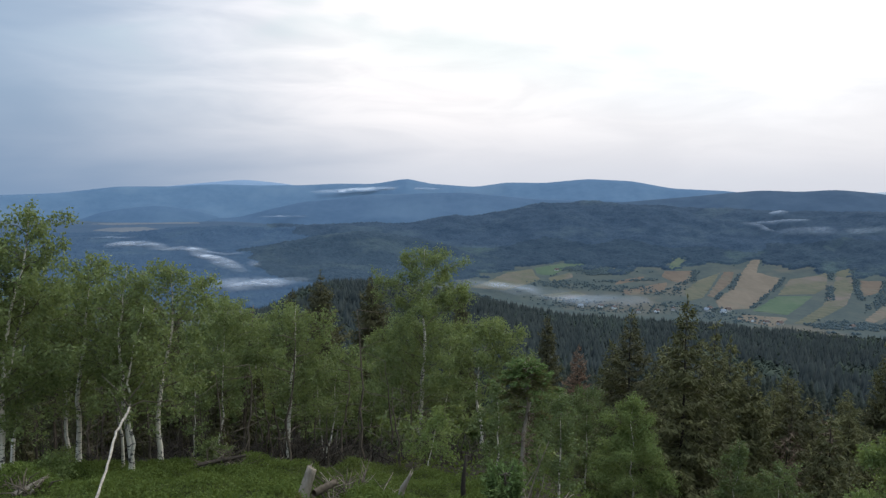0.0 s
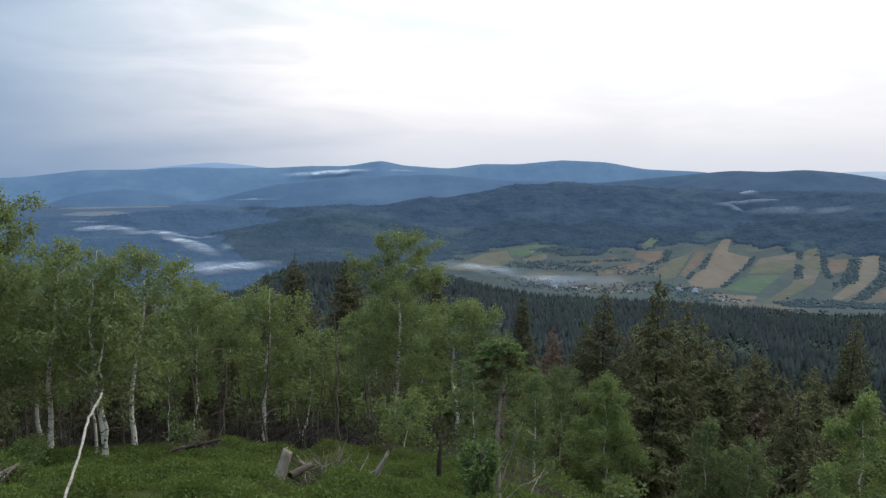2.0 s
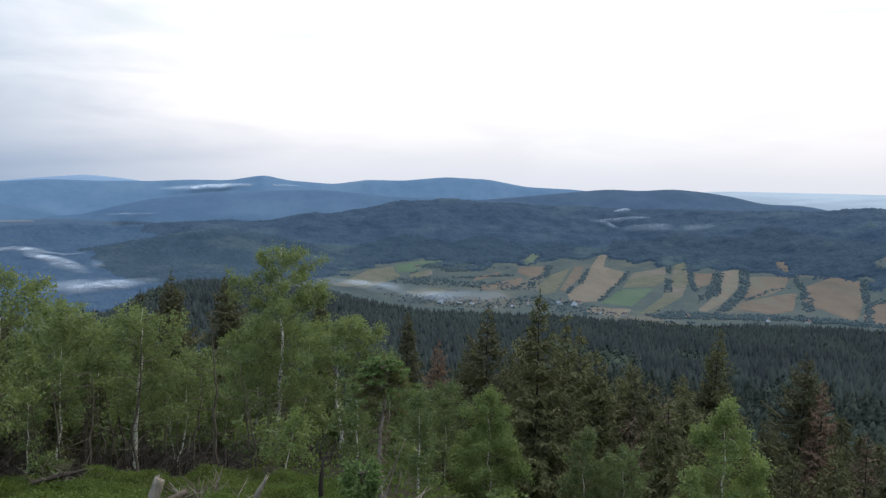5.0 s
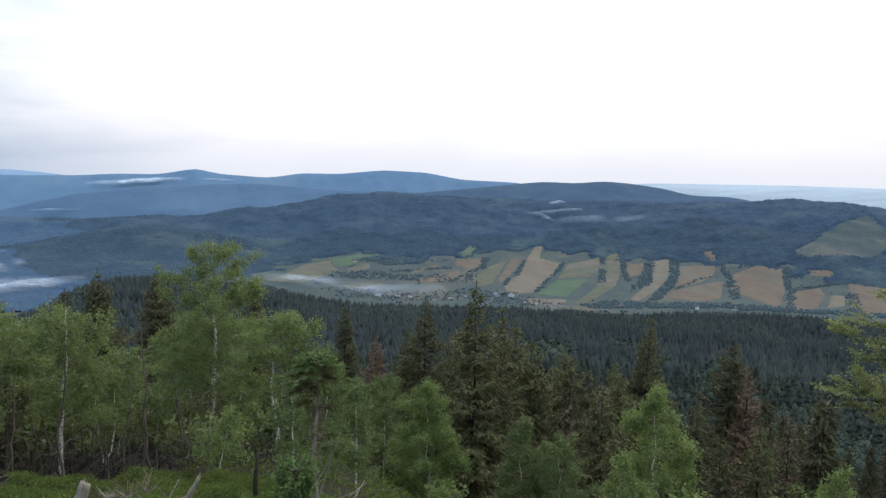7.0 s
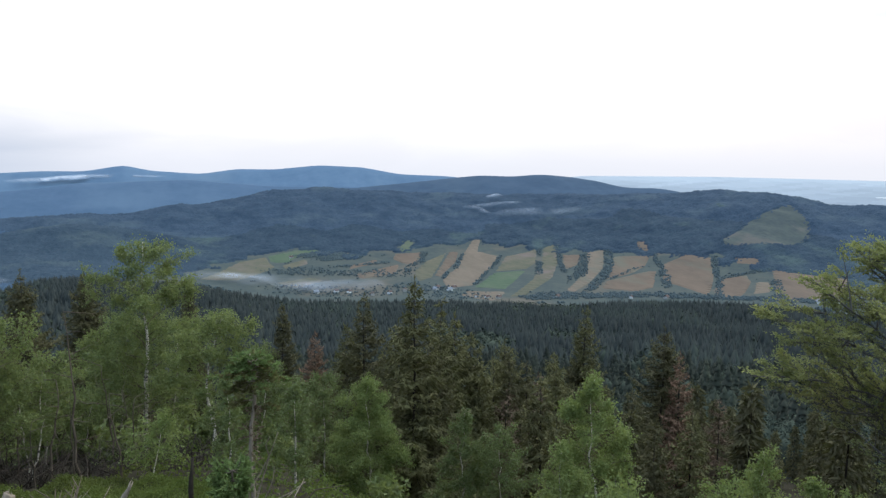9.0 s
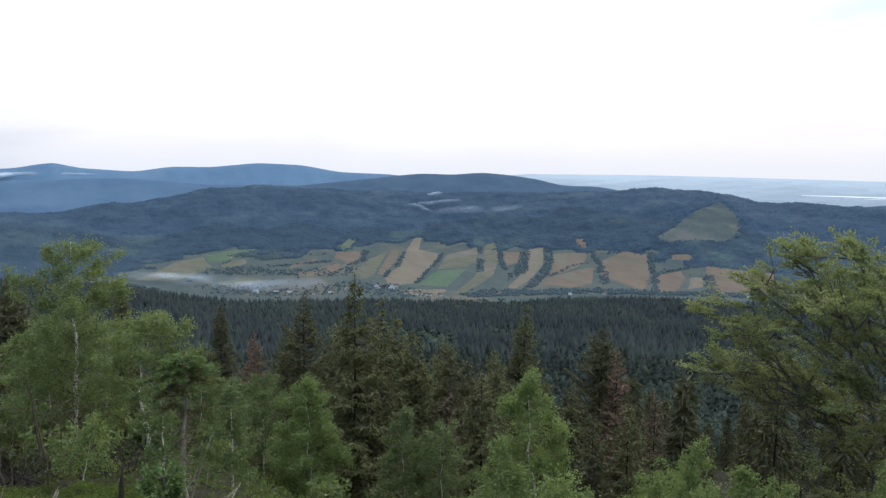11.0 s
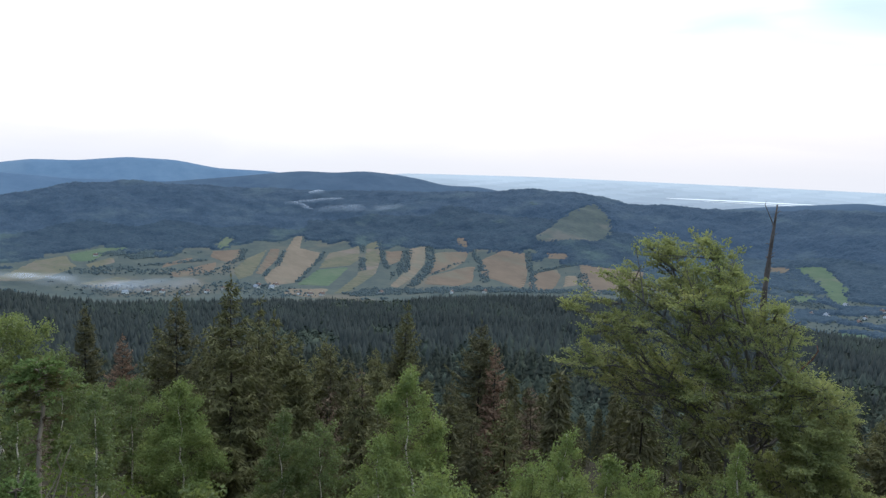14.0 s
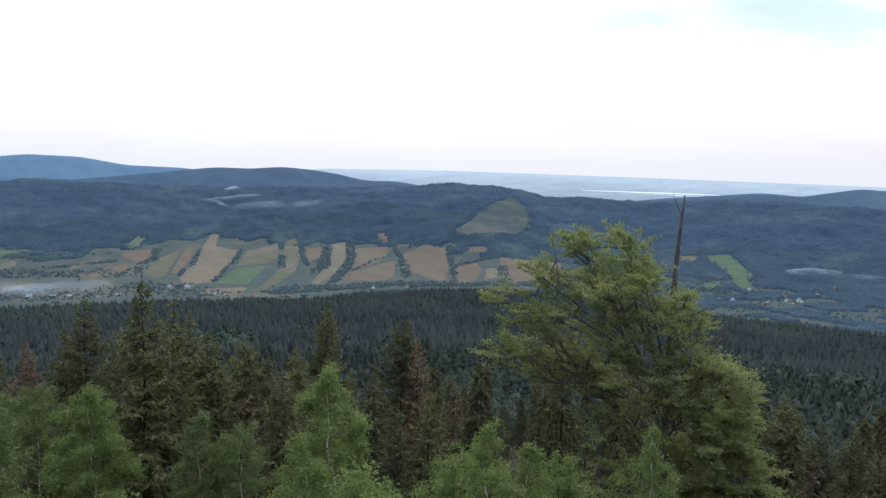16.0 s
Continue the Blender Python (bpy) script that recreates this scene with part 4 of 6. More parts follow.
def birch(x, y, h, wide, lean=(0, 0), seed=1, clear=0.30, leaf=0.055, dense=1.0, young=False, dull=False, stems=1, course=(), girth=0.0115, label="slender birch tree with white bark and fresh leaves"):
    """A birch; course: bends of the trunk as (share of the height, metres across); young: ovate crown, leafy almost to the ground."""
    rng = np.random.RandomState(seed)
    tree = stand("birch_tree", x, y, label, "tree", "birches on the summit", 0.05)
    wood, limbs, crown = Shape(), Shape(), Shape()
    across = np.array((y, -x)) / math.hypot(x, y)
    tips, weight = [], []
    for stem in range(stems):
        tilt = np.array(lean) + (rng.normal(size=2) * 0.09 * h if stem else 0)
        path = wobble(h * (0.97 - 0.16 * stem), tilt, rng, 15, 0.02 if course else 0.034)
        s = np.linspace(0, 1, len(path))
        if course:
            path[:, :2] += np.outer(between(s * 40, *[(f * 40, off) for f, off in ((0.0, 0.0), *course)]), across)
        path[:, :2] += rng.normal(size=2) * 0.07 if stem else 0
        r0 = girth * h * (1 - 0.25 * stem)
        wood.tube(path, r0 * (1 - 0.92 * s) * (1 + 0.45 * np.exp(-s * 24)), 8)
        phase, count = rng.rand(3) * 6.283, int((15 + 4.4 * h) * (0.7 if stem else 1))
        for k in range(count):
            f = clear * 0.9 + (0.975 - clear * 0.9) * (k + rng.rand()) / count
            g = max(0.0, (f - clear) / (1 - clear))
            start = np.array([np.interp(f, s, path[:, c]) for c in range(3)])
            a = k * 2.4 + 0.9 * rng.rand()
            if young:
                env = 1.12 * (1 - g) ** 0.85 * min(1.0, 0.7 + 1.6 * g) + 0.04
            else:
                env = 0.22 + 0.78 * math.sin(math.pi * min(1.0, 0.24 + 0.72 * g)) ** 0.9
            lobes = 1 + 0.22 * math.sin(2 * a + phase[0] + 5 * g) + 0.16 * math.sin(3 * a + phase[1] - 9 * g)
            reach = wide / 2 * env * lobes * (0.62 + 0.48 * rng.rand())
            rise = min(reach * ((0.3 if young else 0.5) + 0.55 * rng.rand()), max(0.04, (path[-1][2] - start[2]) * 0.9))
            if g < 0.08:
                rise *= 0.4
            out = np.array((math.cos(a), math.sin(a), 0))
            q = np.linspace(0, 1, 6)
            limb = start + np.outer(reach * q, out) + np.outer(rise * q - 0.30 * rise * q**3, (0, 0, 1))
            limb[1:] += rng.normal(size=(5, 3)) * 0.035 * reach
            limbs.tube(limb[::2] if reach < 0.5 else limb, np.linspace(r0 * 0.26, 0.004, 3 if reach < 0.5 else 6) * (1.1 - 0.6 * f), 3)
            lead = (limb[-1] - limb[0]) / (np.linalg.norm(limb[-1] - limb[0]) + 1e-9)
            for t in np.linspace(0.28, 1.0, int(1.5 + 8 * reach)):
                p0 = np.array([np.interp(t, q, limb[:, c]) for c in range(3)])
                way = lead * 0.55 + rng.normal(size=3) * (0.55, 0.55, 0.4) - np.array((0, 0, 0.12))
                p1 = p0 + way / np.linalg.norm(way) * (0.14 + 0.24 * reach) * (1.2 - 0.5 * t) * (0.6 + 0.7 * rng.rand())
                if t > 0.5:
                    limbs.tube([p0, p1], [0.005, 0.002], 3)
                full = (0.10 + rng.rand() ** 1.4) * (1.0 if g > 0.03 else 0.45)
                for m in (0.35, 0.7, 1.0):
                    tips.append(p0 + (p1 - p0) * m)
                    weight.append(full * (0.55 + 0.45 * t))
        for m in np.linspace(0, 0.35, 6):
            tips.append(path[-1] - (path[-1] - path[-2]) * m * 3 + rng.normal(size=3) * 0.03)
            weight.append(0.7)
    tips, weight = np.array(tips), np.array(weight)
    total = int(1150 * wide * h * dense * (1 - 0.6 * clear) * (0.06 / leaf) ** 1.8)
    centre = tips[rng.choice(len(tips), total, p=weight / weight.sum())]
    # each tuft hangs a little below its twig
    spread = rng.normal(size=(total, 3)) * (0.014 * wide + 0.040) * (1.0, 1.0, 1.2) - (0, 0, 0.035)
    crown.leaves(centre + spread, leaf, leaf * 0.85, rng, hang=0.3, tri=True)
    wood.place("trunk", M_BIRCH_BARK, tree, "white bark with dark scars")
    tagged(limbs.place("branchwork", M_TWIG, tree, "thin brown branches"), kind="stuff")
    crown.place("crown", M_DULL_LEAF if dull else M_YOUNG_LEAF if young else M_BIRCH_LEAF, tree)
    return tree


def shrub(x, y, h, wide, seed=1, leaf=0.05, fresh=True, dense=1.0, label="low leafy birch shrub on the slope"):
    rng = np.random.RandomState(seed)
    bush = stand("shrub", x, y, label, "shrub", "shrubs on the summit", 0.05)
    wood, crown = Shape(), Shape()
    tips, weight = [], []
    for k in range(int(16 + 9 * wide)):
        a, out = rng.rand() * 6.283, wide / 2 * rng.rand() ** 0.6
        tip = np.array((math.cos(a) * out, math.sin(a) * out, h * (1 - 0.6 * (2 * out / wide) ** 2) * (0.65 + 0.4 * rng.rand())))
        base = tip * (0.12, 0.12, 0)
        q = np.linspace(0, 1, 5)[:, None]
        limb = base + (tip - base) * q + np.array((0, 0, 1)) * 0.10 * h * np.sin(q * math.pi)
        wood.tube(limb, np.linspace(0.012, 0.003, 5) * (0.5 + 0.25 * h), 4)
        for f in (0.4, 0.55, 0.7, 0.82, 0.93, 1.0):
            full = 0.12 + rng.rand() ** 1.3
            side = rng.normal(size=3) * 0.075 * wide
            tips += [base + (tip - base) * f + side * m for m in (0.4, 0.8, 1.2)]
            weight += [full] * 3
    tips, weight = np.array(tips), np.array(weight)
    total = int(2100 * wide * h * dense * (0.06 / leaf) ** 1.7)
    crown.leaves(tips[rng.choice(len(tips), total, p=weight / weight.sum())] + rng.normal(size=(total, 3)) * (0.020 * wide + 0.035), leaf, leaf * 0.85, rng, hang=0.3, tri=True)
    wood.place("stem", M_TWIG, bush)
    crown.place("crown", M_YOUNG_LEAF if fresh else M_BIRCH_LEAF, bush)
    return bush


def spruce_shapes(h, wide, rng, lean=(0, 0), bare=0.05, ragged=0.3, full=1.0, spray=0.13, slim=1.0, gap=0.40, per=6):
    """Trunk and whorls of boughs, each bough with side twigs that carry sprays of needles: the wood and the needles."""
    wood, crown = Shape(), Shape()
    path = wobble(h, lean, rng, 9, 0.008)
    s = np.linspace(0, 1, 9)
    wood.tube(path, 0.011 * h * (1 - 0.95 * s), 7)
    z = bare * h
    mids, ways, fronds, sweeps, spans = [], [], [], [], []
    up = np.array((0, 0, 1.0))
    while z < h * 0.985:
        f = z / h
        env = wide / 2 * (1 - f) ** (0.9 * slim) * (0.6 + 0.4 * min(1, f / 0.2)) + 0.07
        env *= 0.70 + 0.45 * rng.rand()
        turn = rng.rand() * 6.283
        for k in range(per if f < 0.9 else 4):
            if rng.rand() > full:
                continue
            a = turn + 6.283 * k / per + 0.5 * rng.normal()
            reach = env * (1 - ragged * rng.rand() + 0.25 * rng.rand() ** 3)
            start = np.array([np.interp(z, path[:, 2], path[:, 0]), np.interp(z, path[:, 2], path[:, 1]), z + 0.12 * rng.normal()])
            out = np.array((math.cos(a), math.sin(a), 0.0))
            side = np.array((-out[1], out[0], 0.0))
            q = np.linspace(0, 1, 6)
            tilt = (-0.48 + 1.0 * f**1.3 + 0.10 * rng.normal()) * reach
            limb = start + np.outer(reach * q, out) + np.outer(tilt * q - 0.10 * reach * np.sin(q * 3.14) + 0.20 * reach * q**3, up)
            if spray < 0.19:
                wood.tube(limb[::2], np.linspace(0.008 + 0.007 * reach, 0.004, 3), 3)
            n = max(4, int(reach / (spray * 0.34)))
            t = 0.10 + 0.90 * (np.arange(n) + rng.rand(n)) / n
            at = np.stack([np.interp(t, q, limb[:, c]) for c in range(3)], 1)
            sign = np.where(np.arange(n) % 2, 1.0, -1.0)[:, None]
            long = np.minimum(2.8 * spray, 0.75 * spray + 0.44 * reach * (1.08 - t) * np.minimum(1, 0.3 + 2.2 * t)) * (0.6 + 0.6 * rng.rand(n))
            twig = out * 0.62 + side * sign * 0.8 + np.outer(-0.12 - 0.55 * rng.rand(n) * (1 - f), up) + rng.normal(size=(n, 3)) * 0.12
            fronds.append(at)
            sweeps.append(twig)
            spans.append(long)
            for u in (0.35, 0.8):
                mids.append(at + twig * ((u + 0.25 * rng.normal(size=n)) * long)[:, None])
                ways.append(twig + np.outer(-0.2 - 0.7 * rng.rand(n), up))
            mids.append(limb[4:])
            ways.append(np.repeat((limb[-1] - limb[-2])[None] / reach * 3, 2, 0))
        z += gap * (0.72 + 0.28 * (1 - f)) * (0.75 + 0.5 * rng.rand())
    mids, ways = np.concatenate(mids), np.concatenate(ways)
    spans = np.concatenate(spans)[:, None]
    crown.leaves(np.concatenate(fronds), spans * 1.1, spans * 0.18 + 0.3 * spray, rng, along=np.concatenate(sweeps), flat=1.2)
    crown.leaves(mids, spray * 1.4, spray * 0.5, rng, along=ways, tri=True)
    crown.leaves(np.repeat(path[-1:], 8, 0) - np.outer(np.linspace(0, 0.3, 8), up), 0.22, 0.05, rng, along=np.array([(0, 0, 1.0)] * 8) + rng.normal(size=(8, 3)) * 0.3)
    return wood, crown


def spruce(x, y, h, wide, lean=(0, 0), seed=1, material=None, label="dark green spruce tree on the slope", name="spruce_tree", **more):
    rng = np.random.RandomState(seed)
    tree = stand(name, x, y, label, "tree", "spruces below the summit", 0.1)
    wood, crown = spruce_shapes(h, wide, rng, lean, **more)
    wood.place("trunk", M_BARK, tree)
    crown.place("crown", material or M_NEEDLE, tree)
    return tree


birch(-7.67, 12.89, 5.2, 1.8, (0.10, 0.06), 11, clear=0.24, dense=1.5, course=((0.3, 0.02), (0.6, 0.18), (0.8, 0.36), (1.0, 0.42)), stems=2, label="twin-stemmed birch with a tall airy crown")
birch(-8.15, 13.10, 4.6, 1.5, (0.05, 0.02), 111, clear=0.32, label="slender birch crowded by its neighbours")
birch(-9.08, 15.54, 4.4, 2.0, (0.20, 0.12), 12, clear=0.32)
birch(-8.05, 15.75, 4.2, 1.6, (0.10, 0.1), 112, clear=0.34)
birch(-7.27, 14.81, 4.6, 1.55, (0.0, 0.0), 13, clear=0.32, girth=0.014, course=((0.12, -0.06), (0.3, -0.10), (0.5, -0.02), (0.75, 0.10), (1.0, 0.28)))
birch(-5.86, 13.81, 4.15, 1.35, (0.0, 0.0), 14, clear=0.32, stems=2, girth=0.014, course=((0.12, 0.05), (0.22, 0.06), (0.34, -0.02), (0.48, 0.02), (0.58, -0.08), (1.0, 0.08)), label="crooked twin-stemmed birch with peeling white bark")
birch(-6.6, 15.2, 3.85, 1.5, (0.1, 0.1), 114, clear=0.36, girth=0.009)
birch(-5.58, 14.56, 4.35, 1.85, (0.0, 0.0), 15, clear=0.36, girth=0.014, course=((0.1, 0.03), (0.25, 0.04), (0.45, 0.12), (0.7, 0.32), (0.85, 0.36), (1.0, 0.34)))
birch(-5.75, 18.9, 4.3, 1.9, (0.1, 0.1), 115, clear=0.36, girth=0.006, course=((0.5, 0.05), (1.0, 0.1)))
birch(-6.08, 18.00, 2.9, 1.1, (0.0, 0.0), 17, course=((0.3, -0.02), (0.7, 0.03), (1.0, 0.06)), clear=0.30, girth=0.007, label="thin young birch at the forest edge")
birch(-6.16, 21.12, 4.6, 2.1, (-0.01, 0.0), 16, clear=0.30, girth=0.008)
birch(-4.16, 20.07, 4.5, 2.3, (0.0, 0.0), 18, clear=0.34, girth=0.014, course=((0.2, -0.03), (0.45, 0.04), (0.7, 0.12), (1.0, 0.20)))
birch(-3.25, 20.60, 3.4, 1.7, (0.35, 0.1), 118, clear=0.40, girth=0.007)
birch(-5.84, 24.31, 4.6, 2.5, (-0.23, -0.06), 19, clear=0.26, leaf=0.065, girth=0.008)
birch(-3.52, 24.75, 3.1, 2.2, (0.09, 0.01), 20, clear=0.26, leaf=0.065, girth=0.008)
birch(-0.89, 26.98, 7.6, 3.3, (0.0, 0.0), 21, leaf=0.062, clear=0.18, dense=1.25, girth=0.012, course=((0.3, 0.06), (0.6, 0.04), (0.8, 0.10), (1.0, 0.22)), label="tallest birch, its white trunk showing through the crown")
birch(-1.75, 28.93, 5.2, 2.7, (0.28, 0.02), 22, clear=0.24, leaf=0.065, girth=0.008)
birch(1.28, 23.96, 4.6, 2.5, (0.0, 0.0), 23, dense=1.25, leaf=0.062, clear=0.33, girth=0.014, course=((0.1, 0.04), (0.3, -0.02), (0.42, -0.16), (0.6, -0.08), (1.0, 0.40)))
birch(0.22, 30.00, 5.1, 2.6, (0.15, 0.0), 24, leaf=0.07, clear=0.2, girth=0.008)
birch(-2.33, 25.89, 2.5, 2.2, (-0.09, -0.01), 25, clear=0.24, leaf=0.065, girth=0.008)
birch(-3.83, 23.69, 3.3, 2.1, (-0.18, -0.03), 26, clear=0.28, leaf=0.065, girth=0.008)
birch(3.05, 27.2, 4.1, 2.2, (0.1, 0.0), 126, dull=True, clear=0.16, leaf=0.065, girth=0.008)
birch(-0.35, 17.0, 1.5, 1.35, (0.3, 0.0), 27, young=True, clear=0.25, leaf=0.05, dense=0.8, label="low spreading birch sapling at the meadow edge")
birch(6.54, 33.36, 5.0, 2.9, (0.05, 0.0), 28, dull=True, leaf=0.07, clear=0.10, dense=1.1, girth=0.008, label="birch with a full dull green crown")
birch(7.48, 29.05, 5.5, 4.2, (-0.12, 0.0), 29, leaf=0.062, young=True, clear=0.05, dense=1.43, girth=0.009, label="young birch with dense light green leaves")
birch(4.65, 31.66, 3.7, 2.5, (0.05, 0.0), 30, dull=True, leaf=0.07, clear=0.10, girth=0.008, label="birch with a full dull green crown")
birch(10.51, 25.95, 6.2, 2.6, (0.05, 0.0), 31, dull=True, leaf=0.065, young=True, clear=0.2, dense=1.04, girth=0.008, label="young birch with dense light green leaves")
birch(11.6, 24.9, 5.4, 2.3, (0.05, 0.0), 33, dull=True, leaf=0.065, clear=0.2, girth=0.007, label="young birch with a thin grey-green crown")
birch(8.30, 13.16, 4.65, 2.7, (0.05, 0.0), 34, leaf=0.048, young=True, clear=0.08, dense=1.30, girth=0.009, label="young birch with dense light green leaves")
birch(7.25, 12.6, 3.1, 1.5, (-0.1, 0.0), 134, leaf=0.048, young=True, clear=0.1, dense=0.9, girth=0.008, label="young birch with dense light green leaves")
shrub(6.90, 9.90, 2.2, 1.4, 35)
birch(12.66, 12.97, 3.95, 2.1, (0.05, 0.0), 36, leaf=0.052, stems=2, young=True, clear=0.1, dense=1.17, label="young birch with dense light green leaves")
birch(13.99, 13.05, 3.6, 2.0, (0.05, 0.0), 37, leaf=0.052, young=True, clear=0.1, dense=1.17, label="young birch with dense light green leaves")
shrub(11.32, 12.83, 3.2, 1.8, 38)
birch(20.17, 13.35, 5.3, 2.2, (0.05, 0.0), 39, leaf=0.06, young=True, clear=0.14, dense=0.8, label="young birch with dense light green leaves")
shrub(16.20, 13.61, 3.5, 2.2, 40)
spruce(-8.05, 49.41, 10.8, 6.8, seed=42, slim=0.92, per=8)
spruce(-4.32, 45.81, 9.7, 6.4, seed=43, slim=0.92, per=8)
spruce(-9.06, 45.10, 8.9, 3.3, seed=44, slim=0.9, per=8)
spruce(1.40, 59.98, 11.3, 4.2, seed=45, slim=0.9, per=8)
spruce(10.39, 74.28, 13.1, 5.8, seed=46, slim=0.9, per=8)
spruce(14.78, 80.66, 12.3, 5.9, seed=47, material=M_NEEDLE_DEAD, name="dead_spruce", label="dead spruce with rust-brown needles", full=0.85, ragged=0.5, slim=0.95)
spruce(11.00, 43.63, 11.8, 6.8, seed=48, slim=1.0)
spruce(10.25, 31.37, 11.5, 7.6, seed=49, material=M_NEEDLE_OLIVE, label="ragged olive-green spruce with thin boughs", ragged=0.5, slim=1.1)
spruce(12.72, 34.75, 12.4, 7.4, seed=50, material=M_NEEDLE_OLIVE, label="ragged olive-green spruce with thin boughs", ragged=0.5, slim=1.1)
spruce(15.22, 36.99, 12.4, 9.2, seed=51, material=M_NEEDLE_OLIVE, label="bushy dull green spruce on the slope", ragged=0.5, slim=0.9)
spruce(19.40, 41.71, 12.6, 9.2, seed=52, material=M_NEEDLE_OLIVE, label="bushy dull green spruce on the slope", ragged=0.5, slim=0.9)
spruce(28.95, 48.03, 16.2, 9.5, seed=53, material=M_NEEDLE_OLIVE, label="ragged olive-green spruce with thin boughs", ragged=0.5, slim=1.1)
spruce(24.19, 43.84, 11.5, 7.7, seed=54, material=M_NEEDLE_OLIVE, label="bushy dull green spruce on the slope", ragged=0.5, slim=0.9)
spruce(35.89, 48.19, 15.3, 12.5, seed=55, slim=1.0)
spruce(35.69, 45.84, 13.2, 6.2, seed=56, material=M_NEEDLE_DEAD, name="dead_spruce", label="dead spruce with rust-brown needles", full=0.85, ragged=0.5, slim=0.95)
spruce(40.55, 47.03, 10.2, 7.7, seed=57, material=M_NEEDLE_BROWN, name="dead_spruce", label="dead spruce with rust-brown needles", full=0.5, ragged=0.5, slim=0.95)
spruce(40.92, 44.02, 9.0, 10.1, seed=58, slim=1.0)
spruce(18.98, 39.77, 9.4, 6.1, seed=59, material=M_NEEDLE_BROWN, name="dead_spruce", label="dead spruce with rust-brown needles", full=0.5, ragged=0.5, slim=0.95)
spruce(44.46, 18.71, 9.3, 6.3, seed=60, slim=1.0)
spruce(48.80, 18.64, 9.4, 6.8, seed=61, slim=1.0)
spruce(43.54, 18.31, 7.1, 5.1, seed=62, material=M_NEEDLE_BROWN, name="dead_spruce", label="dead spruce with rust-brown needles", full=0.5, ragged=0.5, slim=0.95)
spruce(47.45, 16.52, 8.2, 7.1, seed=63, slim=1.0)
spruce(10.55, 34.94, 10.0, 6.5, seed=201, material=M_NEEDLE_OLIVE, label="dense dull green spruce among its neighbours", ragged=0.45, slim=1.0, spray=0.15, gap=0.44)
spruce(11.38, 32.57, 9.6, 5.7, seed=202, label="dark spruce crowded among its neighbours", slim=1.0, spray=0.15, gap=0.44)
spruce(14.01, 36.40, 12.8, 6.9, seed=203, material=M_NEEDLE_OLIVE, label="dense dull green spruce among its neighbours", ragged=0.45, slim=1.0, spray=0.15, gap=0.44)
spruce(11.01, 38.45, 9.3, 6.6, seed=204, label="dark spruce crowded among its neighbours", slim=1.0, spray=0.15, gap=0.44)
spruce(17.56, 39.25, 11.2, 7.7, seed=205, material=M_NEEDLE_OLIVE, label="dense dull green spruce among its neighbours", ragged=0.45, slim=1.0, spray=0.15, gap=0.44)
spruce(20.66, 41.10, 11.3, 8.2, seed=206, label="dark spruce crowded among its neighbours", slim=1.0, spray=0.15, gap=0.44)
spruce(17.05, 36.18, 9.4, 4.8, seed=207, material=M_NEEDLE_BROWN, name="dead_spruce", label="dying spruce with thin brown needles", full=0.5, ragged=0.5, slim=0.95, spray=0.15, gap=0.44)
spruce(20.80, 39.90, 10.6, 5.3, seed=208, material=M_NEEDLE_BROWN, name="dead_spruce", label="dying spruce with thin brown needles", full=0.5, ragged=0.5, slim=0.95, spray=0.15, gap=0.44)
spruce(24.93, 45.63, 12.2, 9.2, seed=209, material=M_NEEDLE_OLIVE, label="dense dull green spruce among its neighbours", ragged=0.45, slim=1.0, spray=0.15, gap=0.44)
spruce(28.31, 48.32, 12.4, 10.0, seed=210, label="dark spruce crowded among its neighbours", slim=1.0, spray=0.15, gap=0.44)
spruce(10.47, 45.82, 9.7, 6.2, seed=211, material=M_NEEDLE_OLIVE, label="dense dull green spruce among its neighbours", ragged=0.45, slim=1.0, spray=0.15, gap=0.44)
spruce(29.58, 42.87, 10.0, 8.5, seed=212, label="dark spruce crowded among its neighbours", slim=1.0, spray=0.15, gap=0.44)
spruce(56.33, 26.43, 11.2, 12.0, seed=213, material=M_NEEDLE_OLIVE, label="dense dull green spruce among its neighbours", ragged=0.45, slim=1.0, spray=0.15, gap=0.44)
spruce(15.54, 36.86, 10.9, 6.0, seed=301, material=M_NEEDLE_OLIVE, label="dense dull green spruce among its neighbours", ragged=0.5, slim=0.9, spray=0.17, gap=0.5)
spruce(18.36, 38.90, 11.6, 6.4, seed=302, label="dark spruce crowded among its neighbours", ragged=0.5, slim=0.9, spray=0.17, gap=0.5)
spruce(17.74, 33.64, 9.9, 5.5, seed=303, material=M_NEEDLE_OLIVE, label="dense dull green spruce among its neighbours", ragged=0.5, slim=0.9, spray=0.17, gap=0.5)
spruce(20.71, 35.44, 9.9, 5.5, seed=304, material=M_NEEDLE_OLIVE, label="dense dull green spruce among its neighbours", ragged=0.5, slim=0.9, spray=0.17, gap=0.5)
spruce(23.90, 37.02, 9.1, 5.0, seed=305, label="dark spruce crowded among its neighbours", ragged=0.5, slim=0.9, spray=0.17, gap=0.5)
spruce(12.81, 35.76, 8.4, 4.6, seed=306, material=M_NEEDLE_OLIVE, label="dense dull green spruce among its neighbours", ragged=0.5, slim=0.9, spray=0.17, gap=0.5)
spruce(11.00, 34.25, 7.1, 3.9, seed=307, material=M_NEEDLE_OLIVE, label="dense dull green spruce among its neighbours", ragged=0.5, slim=0.9, spray=0.17, gap=0.5)
spruce(23.77, 32.27, 8.1, 4.5, seed=308, label="dark spruce crowded among its neighbours", ragged=0.5, slim=0.9, spray=0.17, gap=0.5)
spruce(28.96, 35.86, 9.1, 5.0, seed=309, material=M_NEEDLE_OLIVE, label="dense dull green spruce among its neighbours", ragged=0.5, slim=0.9, spray=0.17, gap=0.5)
